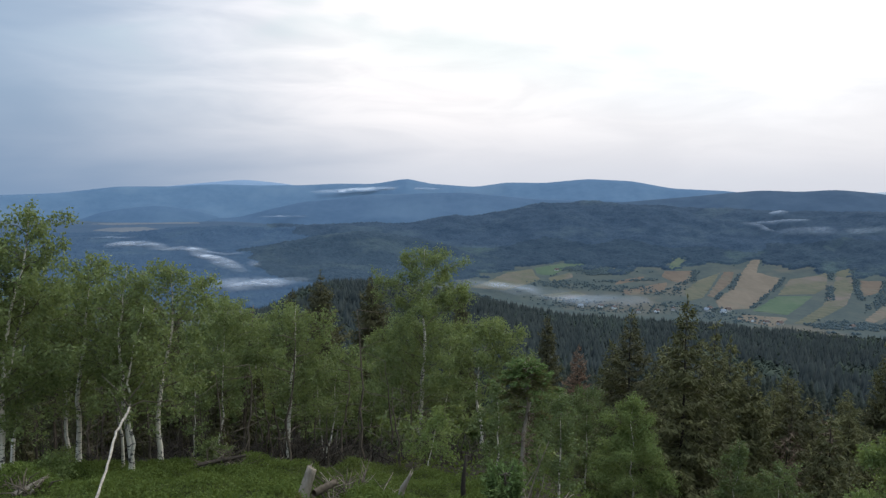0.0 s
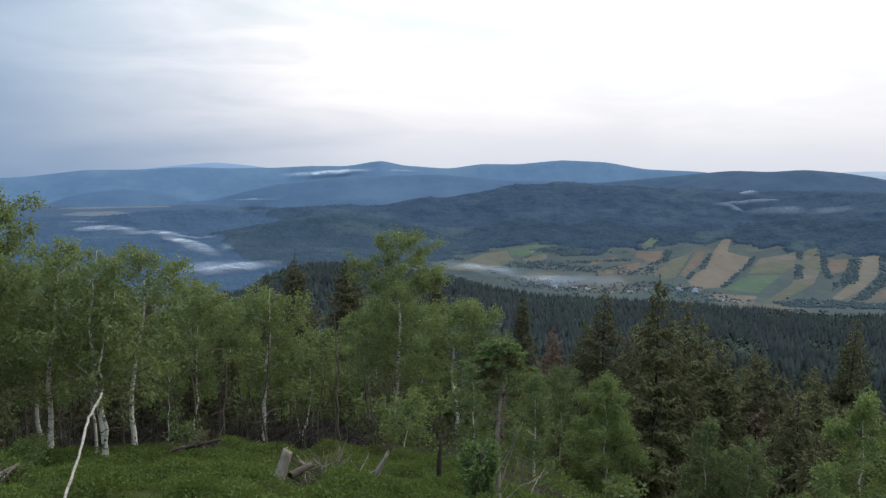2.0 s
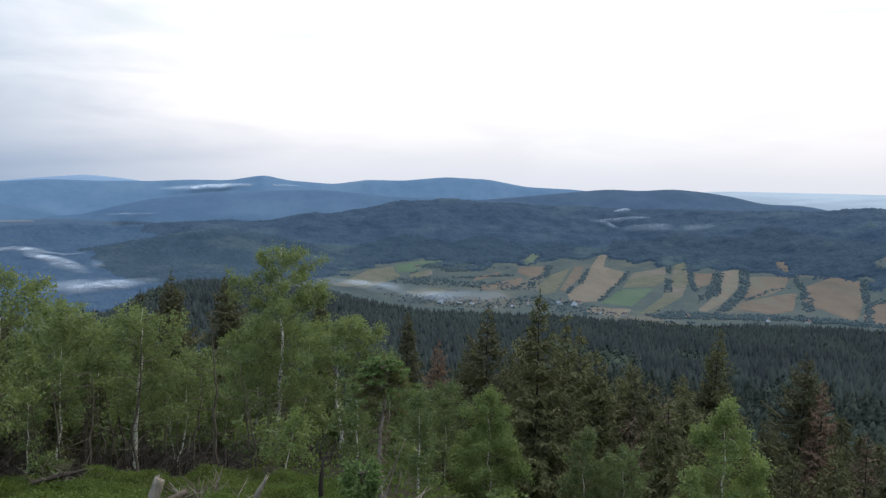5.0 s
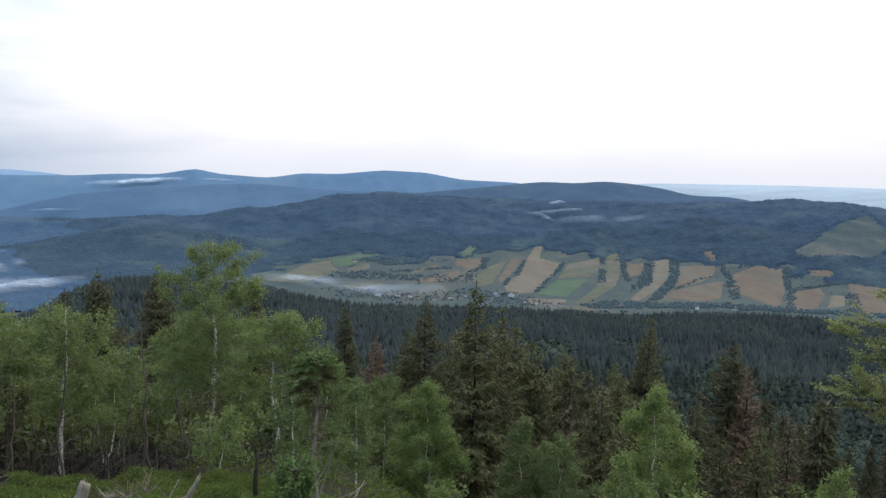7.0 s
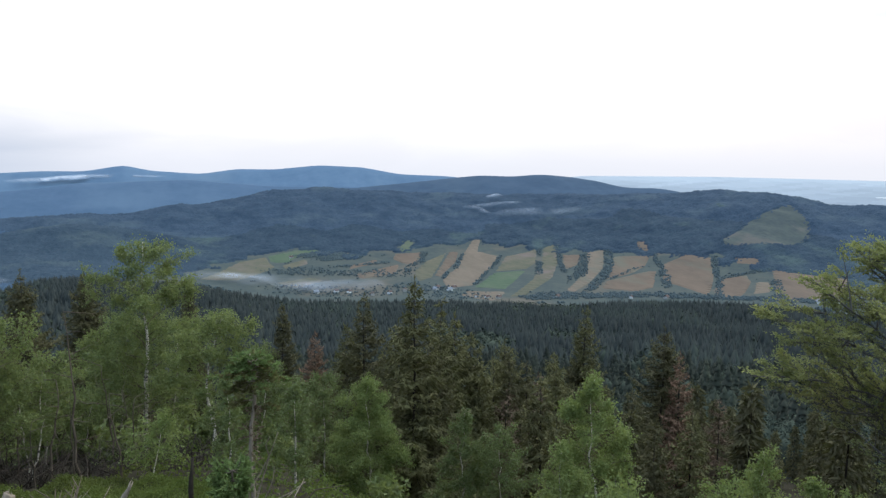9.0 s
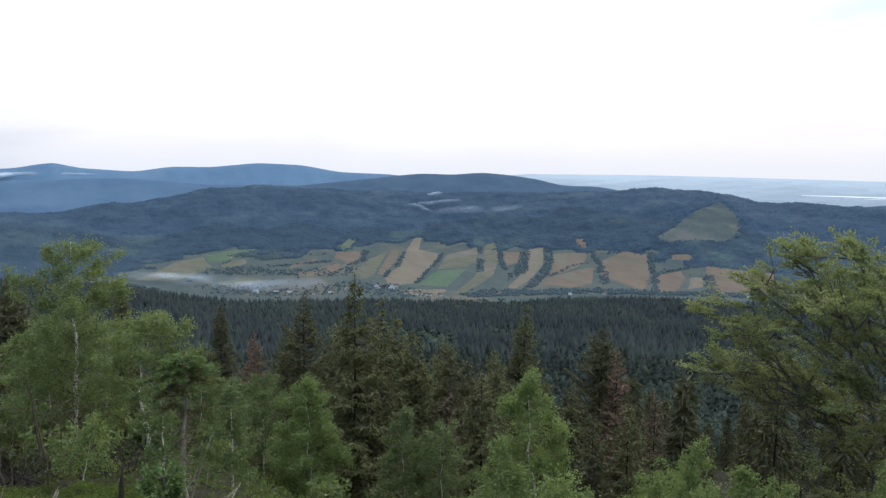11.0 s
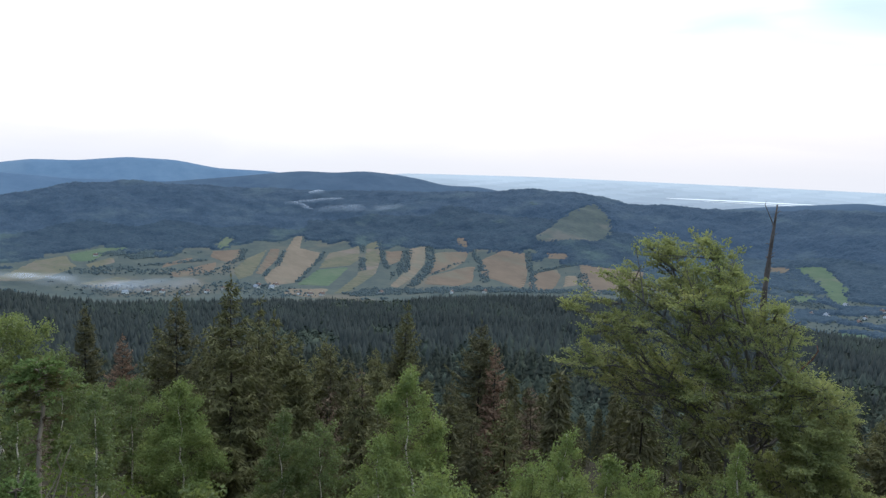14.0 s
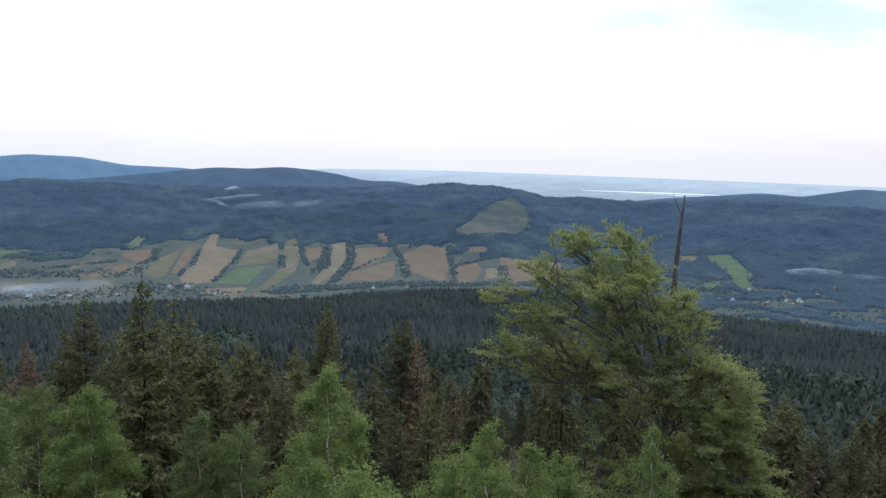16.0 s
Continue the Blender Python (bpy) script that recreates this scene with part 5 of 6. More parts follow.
spruce(16.56, 29.74, 7.1, 3.9, seed=310, material=M_NEEDLE_OLIVE, label="dense dull green spruce among its neighbours", ragged=0.5, slim=0.9, spray=0.17, gap=0.5)
spruce(9.93, 36.63, 6.3, 3.4, seed=311, label="dark spruce crowded among its neighbours", ragged=0.5, slim=0.9, spray=0.17, gap=0.5)
spruce(7.04, 36.26, 5.0, 2.8, seed=312, material=M_NEEDLE_OLIVE, label="dense dull green spruce among its neighbours", ragged=0.5, slim=0.9, spray=0.17, gap=0.5)


def background_trees():
    """Trees that fill the wood behind the first rows; a few shapes, set many times."""
    rng = np.random.RandomState(77)
    firs = [spruce(-14 + 4 * n, 58 + 3 * n, 9.0 + n, 4.4, seed=80 + n, spray=0.36, slim=0.95, gap=0.62, per=5, ragged=0.4, label="dark spruce standing back in the wood") for n in range(3)]
    # dull leaves here paint the wood's shade into the crowns
    leafy = [birch(-13.0 - 2.2 * n, 21 + n, 4.6 + 0.3 * n, 2.4, seed=90 + n, leaf=0.10, dense=1.0, dull=True, clear=0.25, girth=0.006, label="birch deep in the wood, shade painted as duller leaves") for n in range(3)]
    # the dark wood behind the birches
    for k in range(44):
        d, az = 25 + 27 * (k + rng.rand()) / 44, radians(1 + 34 * rng.rand())
        x, y = -math.sin(az) * d, math.cos(az) * d
        src = firs[k % 3] if k % 3 else leafy[k % 3]
        room = d * math.tan(radians(-10.8 if math.degrees(az) < 14 else -9.0)) - float(land(x, y))
        size = min(1.15, room / (11.0 if k % 3 else 5.0)) * (0.65 + 0.35 * rng.rand())
        m = pose(x, y, float(land(x, y)) - 0.1, 0, 0, rng.rand() * 360)
        copy_thing(src, m).scale = (size, size, size)
    for k in range(18):
        # low dark spruces close behind the first trunks, added to darken the gaps between them
        d, az = 19.5 + 6.5 * rng.rand(), radians(12 + 22 * rng.rand())
        x, y = -math.sin(az) * d, math.cos(az) * d
        room = d * math.tan(radians(-13.5)) - float(land(x, y))
        size = min(0.45, max(0.12, room / 10.0)) * (0.8 + 0.3 * rng.rand())
        copy_thing(firs[k % 3], pose(x, y, float(land(x, y)) - 0.1, 0, 0, rng.rand() * 360)).scale = (size, size, size)
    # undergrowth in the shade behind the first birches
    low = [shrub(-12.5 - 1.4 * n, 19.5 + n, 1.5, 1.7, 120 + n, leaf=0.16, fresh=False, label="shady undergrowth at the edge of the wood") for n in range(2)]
    for k in range(16):
        d, az = 22.5 + 9 * rng.rand(), radians(1 + 33 * rng.rand())
        x, y = -math.sin(az) * d, math.cos(az) * d
        size = 0.7 + 0.6 * rng.rand()
        copy_thing(low[k % 2], pose(x, y, float(land(x, y)) - 0.05, 0, 0, rng.rand() * 360)).scale = (size, size, size)
    for k in range(14):
        d, az = 25 + 12 * rng.rand(), radians(2 - 24 * rng.rand() ** 0.8)
        x, y = -math.sin(az) * d, math.cos(az) * d
        size = 0.6 + 0.5 * rng.rand()
        copy_thing(low[k % 2], pose(x, y, float(land(x, y)) - 0.05, 0, 0, rng.rand() * 360)).scale = (size, size, size)
    # the slope to the east
    for k in range(125):
        d, az = 42 + 118 * rng.rand(), radians(2 - 74 * rng.rand())
        x, y = -math.sin(az) * d, math.cos(az) * d
        low = -13.4 + 1.8 * math.sin(math.degrees(az) * 0.21) - (1.5 if -30 < math.degrees(az) < -22 else 0)
        room = d * math.tan(radians(low)) - float(land(x, y))
        if room < 3.5:
            continue
        src = firs[k % 3]
        size = min(1.3, room / 11.0) * (0.75 + 0.3 * rng.rand())
        copy_thing(src, pose(x, y, float(land(x, y)) - 0.1, 0, 0, rng.rand() * 360)).scale = (size, size, size)


background_trees()


def beech():
    """The great beech on the eastern edge: several stems, its crown blown over to one side."""
    rng = np.random.RandomState(66)
    bearing = radians(-56.6)
    d = 36.0
    x, y = -math.sin(bearing) * d, math.cos(bearing) * d
    tree = stand("beech_tree", x, y, "large wind-swept beech with several grey stems", "tree", sink=0.2)
    up = -15.9 - float(land(x, y))
    right, away = np.array((math.cos(bearing), math.sin(bearing), 0)), np.array((-math.sin(bearing), math.cos(bearing), 0))
    stems = []

    def limb(r, deep, *line):
        """Thickness, lean towards or away, and its course: across and up."""
        stems.append((r, deep, line))

    limb(0.20, 0.0, (0.3, -up), (0.28, 0.4), (0.15, 3.0), (0.07, 5.3), (0.11, 6.25))
    limb(0.15, 0.6, (0.07, 5.3), (-2.95, 9.8), (-4.9, 13.0))
    limb(0.13, -0.5, (0.08, 5.9), (-1.6, 9.9), (-2.0, 13.05))
    limb(0.11, 0.9, (0.06, 6.2), (-0.8, 10.3), (-1.2, 11.8))
    limb(0.09, -1.0, (-1.35, 7.2), (-4.0, 9.0), (-7.6, 11.6))
    limb(0.09, -1.4, (-1.8, 5.6), (-4.9, 7.1), (-8.5, 7.6))
    limb(0.08, -0.6, (-2.0, 5.2), (-5.9, 6.4), (-7.2, 6.0))
    limb(0.10, 0.8, (0.11, 6.2), (0.7, 8.8), (1.7, 9.6))
    limb(0.10, -0.8, (0.05, 6.6), (0.3, 9.7), (0.9, 10.5))
    limb(0.09, -1.2, (0.13, 4.7), (2.0, 7.0), (3.7, 7.4))
    limb(0.09, 1.1, (0.13, 3.5), (2.7, 5.2), (4.0, 5.0))
    limb(0.08, -1.4, (0.2, 2.4), (3.3, 3.2), (4.7, 2.3))
    limb(0.07, 0.6, (0.2, 1.6), (2.7, 1.8), (3.8, 1.0))
    limb(0.08, -0.5, (0.14, 3.2), (1.4, 5.6), (2.4, 6.1))
    limb(0.17, 1.0, (-0.6, -up), (-0.74, 0.3), (-1.0, 3.8), (-1.1, 5.5), (-2.1, 7.4), (-2.7, 9.3), (-3.2, 11.3))
    limb(0.14, -0.8, (-2.8, -up), (-3.0, 0.0), (-3.05, 2.0), (-3.15, 3.9), (-3.9, 5.8), (-5.1, 7.7), (-6.95, 8.9))
    limb(0.07, -0.9, (-3.1, 4.4), (-4.8, 5.9), (-6.2, 6.0))
    limb(0.06, 0.7, (-1.0, 4.2), (-2.5, 5.9), (-3.7, 6.0))
    limb(0.06, -1.5, (0.2, 1.2), (-1.1, 2.2), (-1.6, 1.1))
    limb(0.06, 1.6, (0.3, 0.0), (3.0, 0.2), (4.7, -0.4))
    limb(0.06, -1.6, (0.3, -0.4), (2.4, 1.2), (3.2, 0.4))
    limb(0.06, -1.8, (0.3, 2.0), (2.2, 4.4), (3.3, 4.6))
    limb(0.06, 0.4, (0.3, 1.0), (2.6, 2.8), (3.9, 3.4))
    limb(0.06, -1.0, (0.4, -1.0), (2.6, -0.2), (4.2, -1.0))
    limb(0.06, 0.2, (-0.8, 3.2), (-1.8, 4.6), (-2.6, 4.8))
    limb(0.06, -1.3, (0.1, 4.0), (-0.6, 6.6), (-1.4, 7.4))
    limb(0.06, -1.6, (0.1, 5.2), (0.9, 7.4), (1.6, 7.9))
    for r, deep, *line in (
        (0.06, 1.0, (-2.6, 4.8), (-4.6, 6.4), (-6.8, 6.6)), (0.05, -0.7, (-1.0, 4.6), (-3.0, 6.2), (-5.0, 6.4)),
        (0.06, -1.7, (-0.8, 3.0), (-2.4, 4.6), (-4.0, 4.9)), 
        (0.06, -1.5, (0.4, -1.6), (2.8, -1.0), (4.6, -2.0)), (0.06, 0.9, (0.4, 0.6), (2.9, 1.6), (4.7, 1.2)), (0.06, -0.9, (0.3, 2.6), (2.8, 4.0), (4.6, 3.8)),
        (0.05, -1.9, (0.3, 0.4), (1.8, 2.4), (2.8, 2.6)), (0.05, 1.4, (0.4, -2.0), (2.8, -2.2), (4.6, -3.2)), (0.05, -1.6, (0.3, 3.4), (1.0, 5.4), (1.8, 6.0)),
        (0.05, -1.9, (-0.2, 5.8), (-1.6, 7.6), (-3.0, 8.2)),
        (0.06, -1.4, (0.0, 6.4), (-0.4, 8.8), (-0.6, 10.4)), (0.06, -0.9, (0.1, 6.6), (0.9, 9.0), (1.5, 10.2)), (0.06, 1.0, (-0.1, 6.6), (-1.2, 9.2), (-1.0, 10.8)), (0.05, -1.5, (0.0, 6.4), (1.2, 8.4), (2.2, 9.6)), (0.05, -1.7, (-0.6, 7.4), (-2.0, 9.4), (-2.6, 10.6)),
        (0.06, -1.0, (-2.6, 8.2), (-5.2, 10.4), (-7.8, 12.0)), (0.06, 0.3, (-2.4, 8.6), (-4.6, 10.2), (-6.6, 11.4)), (0.05, -1.4, (-3.0, 7.8), (-6.0, 9.4), (-9.0, 10.2)),
        (0.05, -2.0, (0.4, -2.4), (2.2, -0.6), (3.6, 0.4)), (0.05, -1.8, (0.4, 1.4), (2.2, 3.6), (3.4, 4.2)), (0.05, 1.8, (0.3, 3.0), (2.2, 5.4), (3.4, 6.2)), (0.05, -1.2, (0.4, -3.0), (3.2, -2.6), (5.4, -2.4)),
        (0.05, 0.5, (-3.5, 10.6), (-4.4, 12.4), (-5.3, 13.4)), (0.05, 0.2, (-3.6, 10.8), (-4.0, 12.4), (-4.6, 13.5)), (0.05, -0.4, (-1.7, 10.6), (-2.2, 12.2), (-2.3, 13.5)), (0.05, -0.6, (-1.6, 10.0), (-1.6, 11.8), (-1.9, 13.3)), (0.05, -1.3, (0.2, 4.4), (2.6, 6.2), (4.2, 6.0)), (0.05, 1.2, (0.1, 6.0), (1.2, 8.6), (2.3, 8.8)),
    ):
        limb(r, deep, *line)
    wood, crown = Shape(), Shape()
    tufts, ways = [], []

    def outside(p):
        """Beyond the crown's outline, shaped to fit the camera's view: full to the foot on one side and blown up on the
        other.
        """
        u, z = float(p @ right) + 0.4 * rng.normal(), p[2] - up + 0.2 * rng.normal()
        lee = between(z, (-4, 6.2), (0, 5.6), (2, 5.1), (5.7, 4.1), (7.2, 3.8), (8.0, 2.4), (8.7, 1.7), (9.8, 1.9), (11, -0.2), (11.9, -0.9), (13.0, -1.6))
        blown = between(z, (-4, -2.2), (0, -3.0), (2.2, -3.1), (4.0, -2.9), (4.6, -3.6), (5.6, -5.6), (6.6, -7.8), (7.9, -9.1), (9.0, -9.0), (10.6, -8.3), (11.7, -7.0), (12.5, -5.4), (13.1, -4.8))
        # a notch above the long side limb, and one between the two tops
        notch = u < -3.9 - 0.65 * (z - 10.9) and z > 10.9 - 0.3 * (u + 3.4)
        split = abs(u + 2.75 + 0.25 * (z - 12)) < 0.16 * (z - 11.4)
        return u > lee or u < blown or z > 13.3 or notch or split

    for r, deep, line in stems:
        n = len(line)
        path = np.array([right * (u * 0.88 + 0.02) + away * (deep * k / (n - 1) * 1.6) + np.array((0, 0, (z if z < 6 else 6 + (z - 6) * 0.93) + up)) for k, (u, z) in enumerate(line)])
        q = np.linspace(0, n - 1, 4 * n)
        path = np.stack([np.interp(q, range(n), path[:, c]) for c in range(3)], 1)
        path[1:] += rng.normal(size=(len(path) - 1, 3)) * 0.05
        while len(path) > 6 and outside(path[-1] + (path[-1] - path[-4]) * 0.4):
            path = path[:-1]
        s = np.linspace(0, 1, len(path))
        wood.tube(path, 0.8 * r * (1 - 0.85 * s), 7)
        if line[0][1] == -up and line[-1][1] < 7:
            continue
        start = 0.55 if line[0][1] == -up else 0.22
        runs = [(path, start, r)]
        for k in range(5):
            # secondary limbs
            f = start + 0.1 + (0.85 - start) * rng.rand()
            m = min(len(path) - 2, max(2, int(f * len(path))))
            lead = path[m + 1] - path[m - 1]
            way = lead / np.linalg.norm(lead) * 0.7 + rng.normal(size=3) * (0.6, 0.6, 0.35) + np.array((0, 0, 0.25)) - right * 0.15
            way /= np.linalg.norm(way)
            bend = rng.normal(size=3) * 0.15
            q = np.linspace(0, 1, 6)[:, None]
            second = path[m] + way * q * (1.3 + 1.3 * rng.rand()) + bend * q * q
            if outside(second[-1]):
                continue
            wood.tube(second, np.linspace(0.045, 0.01, 6), 5)
            runs.append((second, 0.15, 0.05))
        for line2, begin, fat in runs:
            s2 = np.linspace(0, 1, len(line2))
            for k in range(int(3 + (4.2 if line2[-1][2] - up < 6.5 else 2.8) * np.linalg.norm(line2[-1] - line2[int(begin * len(line2))]))):
                f = begin + (1 - begin) * rng.rand() ** 0.8
                p0 = np.array([np.interp(f, s2, line2[:, c]) for c in range(3)])
                m = min(len(line2) - 1, int(f * len(line2)) + 1)
                lead = line2[m] - line2[max(0, m - 2)]
                lead /= np.linalg.norm(lead) + 1e-9
                # side twigs sweep forward along their limb and up with the wind
                way = lead * 0.7 + rng.normal(size=3) * (0.6, 0.6, 0.22) + right * -0.18 + np.array((0, 0, 0.12))
                way /= np.linalg.norm(way)
                reach = (0.6 + 1.0 * rng.rand()) * (1.15 - 0.5 * f)
                p1 = p0 + way * reach
                if outside(p1):
                    p1 = p0 + way * reach * 0.5 - right * 0.1
                    if outside(p1):
                        continue
                mid = (p0 + p1) / 2 - np.array((0, 0, 0.08 * reach))
                wood.tube([p0, mid, p1], [0.022, 0.014, 0.005], 3)
                side = np.cross(way, (0, 0, 1))
                for t in (0.4, 0.6, 0.8, 1.0):
                    for sgn in (-1, 1):
                        w = way * 0.8 + side * sgn * 0.6 + rng.normal(size=3) * 0.12
                        tufts.append(p0 + (p1 - p0) * t + w * (0.20 * reach * (1.2 - t)))
                        ways.append(w / np.linalg.norm(w))
    tufts, ways = np.array(tufts), np.array(ways)
    total = 205000
    share = np.where((tufts @ right < -3) & (tufts[:, 2] - up < 6.5), 0.3, 1.0) * (0.04 + rng.rand(len(tufts)) ** np.where(tufts[:, 2] - up < 6.5, 2.0, 3.2)) * (1 + 0.5 * np.clip((tufts[:, 2] - up - 10) / 2, 0, 1)) * (1 + 0.9 * (tufts @ right > 0.3) * (tufts[:, 2] - up < 6.5))
    i = rng.choice(len(tufts), total, p=share / share.sum())
    # leaves lie in flat sprays that follow the twig
    spray = rng.normal(size=(total, 3)) * (0.10, 0.10, 0.036) + ways[i] * rng.normal(size=(total, 1)) * 0.15
    crown.leaves(tufts[i] + spray, 0.098, 0.075, rng, tri=True, along=ways[i] * 0.8 + rng.normal(size=(total, 3)) * (0.5, 0.5, 0.22))
    wood.place("trunk", M_BEECH_BARK, tree, "grey stems and limbs")
    crown.place("crown", M_BEECH_LEAF, tree, "olive-green leaf sprays")
    bough = Shape()
    line = np.array([right * u + away * -0.6 + np.array((0, 0, z + up)) for u, z in ((1.3, 7.0), (1.8, 7.75), (2.3, 8.35), (2.5, 8.75), (2.42, 9.0))])
    bough.tube(line, [0.05, 0.045, 0.035, 0.025, 0.012], 5)
    bough.place("dead_limb", M_ROTTEN, tree, "bare reddish dead limb")
    return tree


beech()


def snag():
    """A dead spruce pole that rises out of the beech's crown."""
    rng = np.random.RandomState(67)
    x, y, top = 32.42, 21.12, -1.16
    h = top - float(land(x, y))
    bearing = radians(-56.6)
    pole = stand("dead_tree", x, y, "bare broken dead pole of an old spruce", "tree", sink=0.2)
    wood = Shape()
    path = wobble(h, (0.0, 0.0), rng, 26, 0.0008)
    path[:, 0] += 0.16 * np.clip((path[:, 2] - (h - 4.2)) / 4.2, 0, 1)
    path[:, 1] -= 0.24 * np.clip((path[:, 2] - (h - 4.2)) / 4.2, 0, 1)
    radii = np.interp(h - path[:, 2], [0, 1.3, 2.6, 4.2, 14], [0.03, 0.07, 0.095, 0.13, 0.20]) * (1 + 0.18 * rng.normal(size=26).clip(-1, 1))
    wood.tube(path, radii, 9)
    for k in range(110):
        f = 0.6 + 0.38 * rng.rand()
        p0 = np.array([np.interp(f * h, path[:, 2], path[:, c]) for c in range(3)])
        a, fat = rng.rand() * 6.283, np.interp(f * h, path[:, 2], radii)
        p1 = p0 + np.array((math.cos(a), math.sin(a), 0.9 * rng.rand() - 0.1)) * (fat + 0.04 + 0.24 * rng.rand() ** 3)
        wood.tube([p0, (p0 + p1) / 2, p1], [0.026, 0.016, 0.005], 4)
    wood.place("trunk", M_SNAG, pole, "rough reddish-brown trunk with broken stubs")
    fork = Shape()
    tip = path[-2]
    side = np.array((-math.cos(bearing), -math.sin(bearing), 0))
    fork.tube([tip - (0, 0, 0.3), tip + side * 0.25 + (0, 0, 0.25), tip + side * 0.48 + (0, 0, 0.75), tip + side * 0.42 + (0, 0, 0.95)], [0.03, 0.024, 0.016, 0.006], 4)
    fork.place("fork", M_SNAG, pole)
    return pole


snag()


def young_spruce(x, y, h, wide, seed, bare, label):
    """A small spruce seen close: each shoot a brush of needles."""
    rng = np.random.RandomState(seed)
    tree = stand("young_spruce", x, y, label, "tree", sink=0.05)
    wood, crown, old = Shape(), Shape(), Shape()
    path = wobble(h, (0.02, 0), rng, 9, 0.02)
    wood.tube(path, np.linspace(0.032, 0.010, 9) * (0.55 + 0.2 * h), 7)
    whorls = 7 if bare > 0.2 else 8
    for k in range(whorls * 5):
        f = bare + (0.99 - bare) * (k // 5 + 0.15 * rng.rand()) / (whorls - 0.85)
        p0 = np.array([np.interp(f * h, path[:, 2], path[:, c]) for c in range(3)])
        g = min(1.0, (f - bare) / (1 - bare))
        a = k * 1.257 + (k // 5) * 0.6 + 0.6 * rng.rand()
        reach = wide / 2 * (0.22 + 0.95 * math.sin(math.pi * (0.12 + 0.80 * (1 - g))) ** 1.2) * (0.4 + 0.75 * rng.rand())
        if rng.rand() < 0.18:
            continue
        out = np.array((math.cos(a), math.sin(a), 0))
        q = np.linspace(0, 1, 6)
        limb = p0 + out * reach * q[:, None] + np.outer(0.30 * reach * q - 0.32 * reach * np.sin(q * 2.6) + 0.35 * reach * q**3, (0, 0, 1))
        wood.tube(limb, np.linspace(0.009, 0.003, 6), 4)
        into = crown if g > 0.6 or bare < 0.2 or rng.rand() < 0.3 else old
        shoots = [(limb[m], limb[m] - limb[m - 1]) for m in (2, 3, 4, 5)]
        for m in (2, 3, 4, 5):
            for sgn in (-1, 1):
                way = out * 0.7 + np.array((-out[1], out[0], 0)) * sgn * 0.7 + np.array((0, 0, 0.15 * rng.normal()))
                shoots.append((limb[m], way))
        for at, way in shoots:
            way = way / (np.linalg.norm(way) + 1e-9)
            n, ln = 30, 0.06 + 0.06 * rng.rand()
            t = rng.rand(n)[:, None] * ln
            into.leaves(at + way * t, 0.044, 0.015, rng, along=way * 0.9 + rng.normal(size=(n, 3)) * 0.5)
            wood.tube([at, at + way * ln * 0.5, at + way * ln], [0.004, 0.003, 0.002], 3)
    # dead lower twigs
    for k in range(34):
        f = bare * (0.35 + 0.65 * rng.rand()) if bare > 0.2 else 0.05
        p0 = np.array([np.interp(f * h, path[:, 2], path[:, c]) for c in range(3)])
        way = rng.normal(size=3) * (1, 1, 0.35)
        p1 = p0 + way / np.linalg.norm(way) * (0.08 + 0.16 * rng.rand())
        wood.tube([p0, (p0 + p1) / 2, p1], [0.006, 0.004, 0.002], 3)
    wood.place("trunk", M_TWIG, tree, "grey trunk with bare dead twigs")
    crown.place("crown", M_NEEDLE_NEW, tree, "fresh green needles")
    if old.v:
        old.place("old_needles", M_NEEDLE, tree, "yellowing old needles")
    return tree


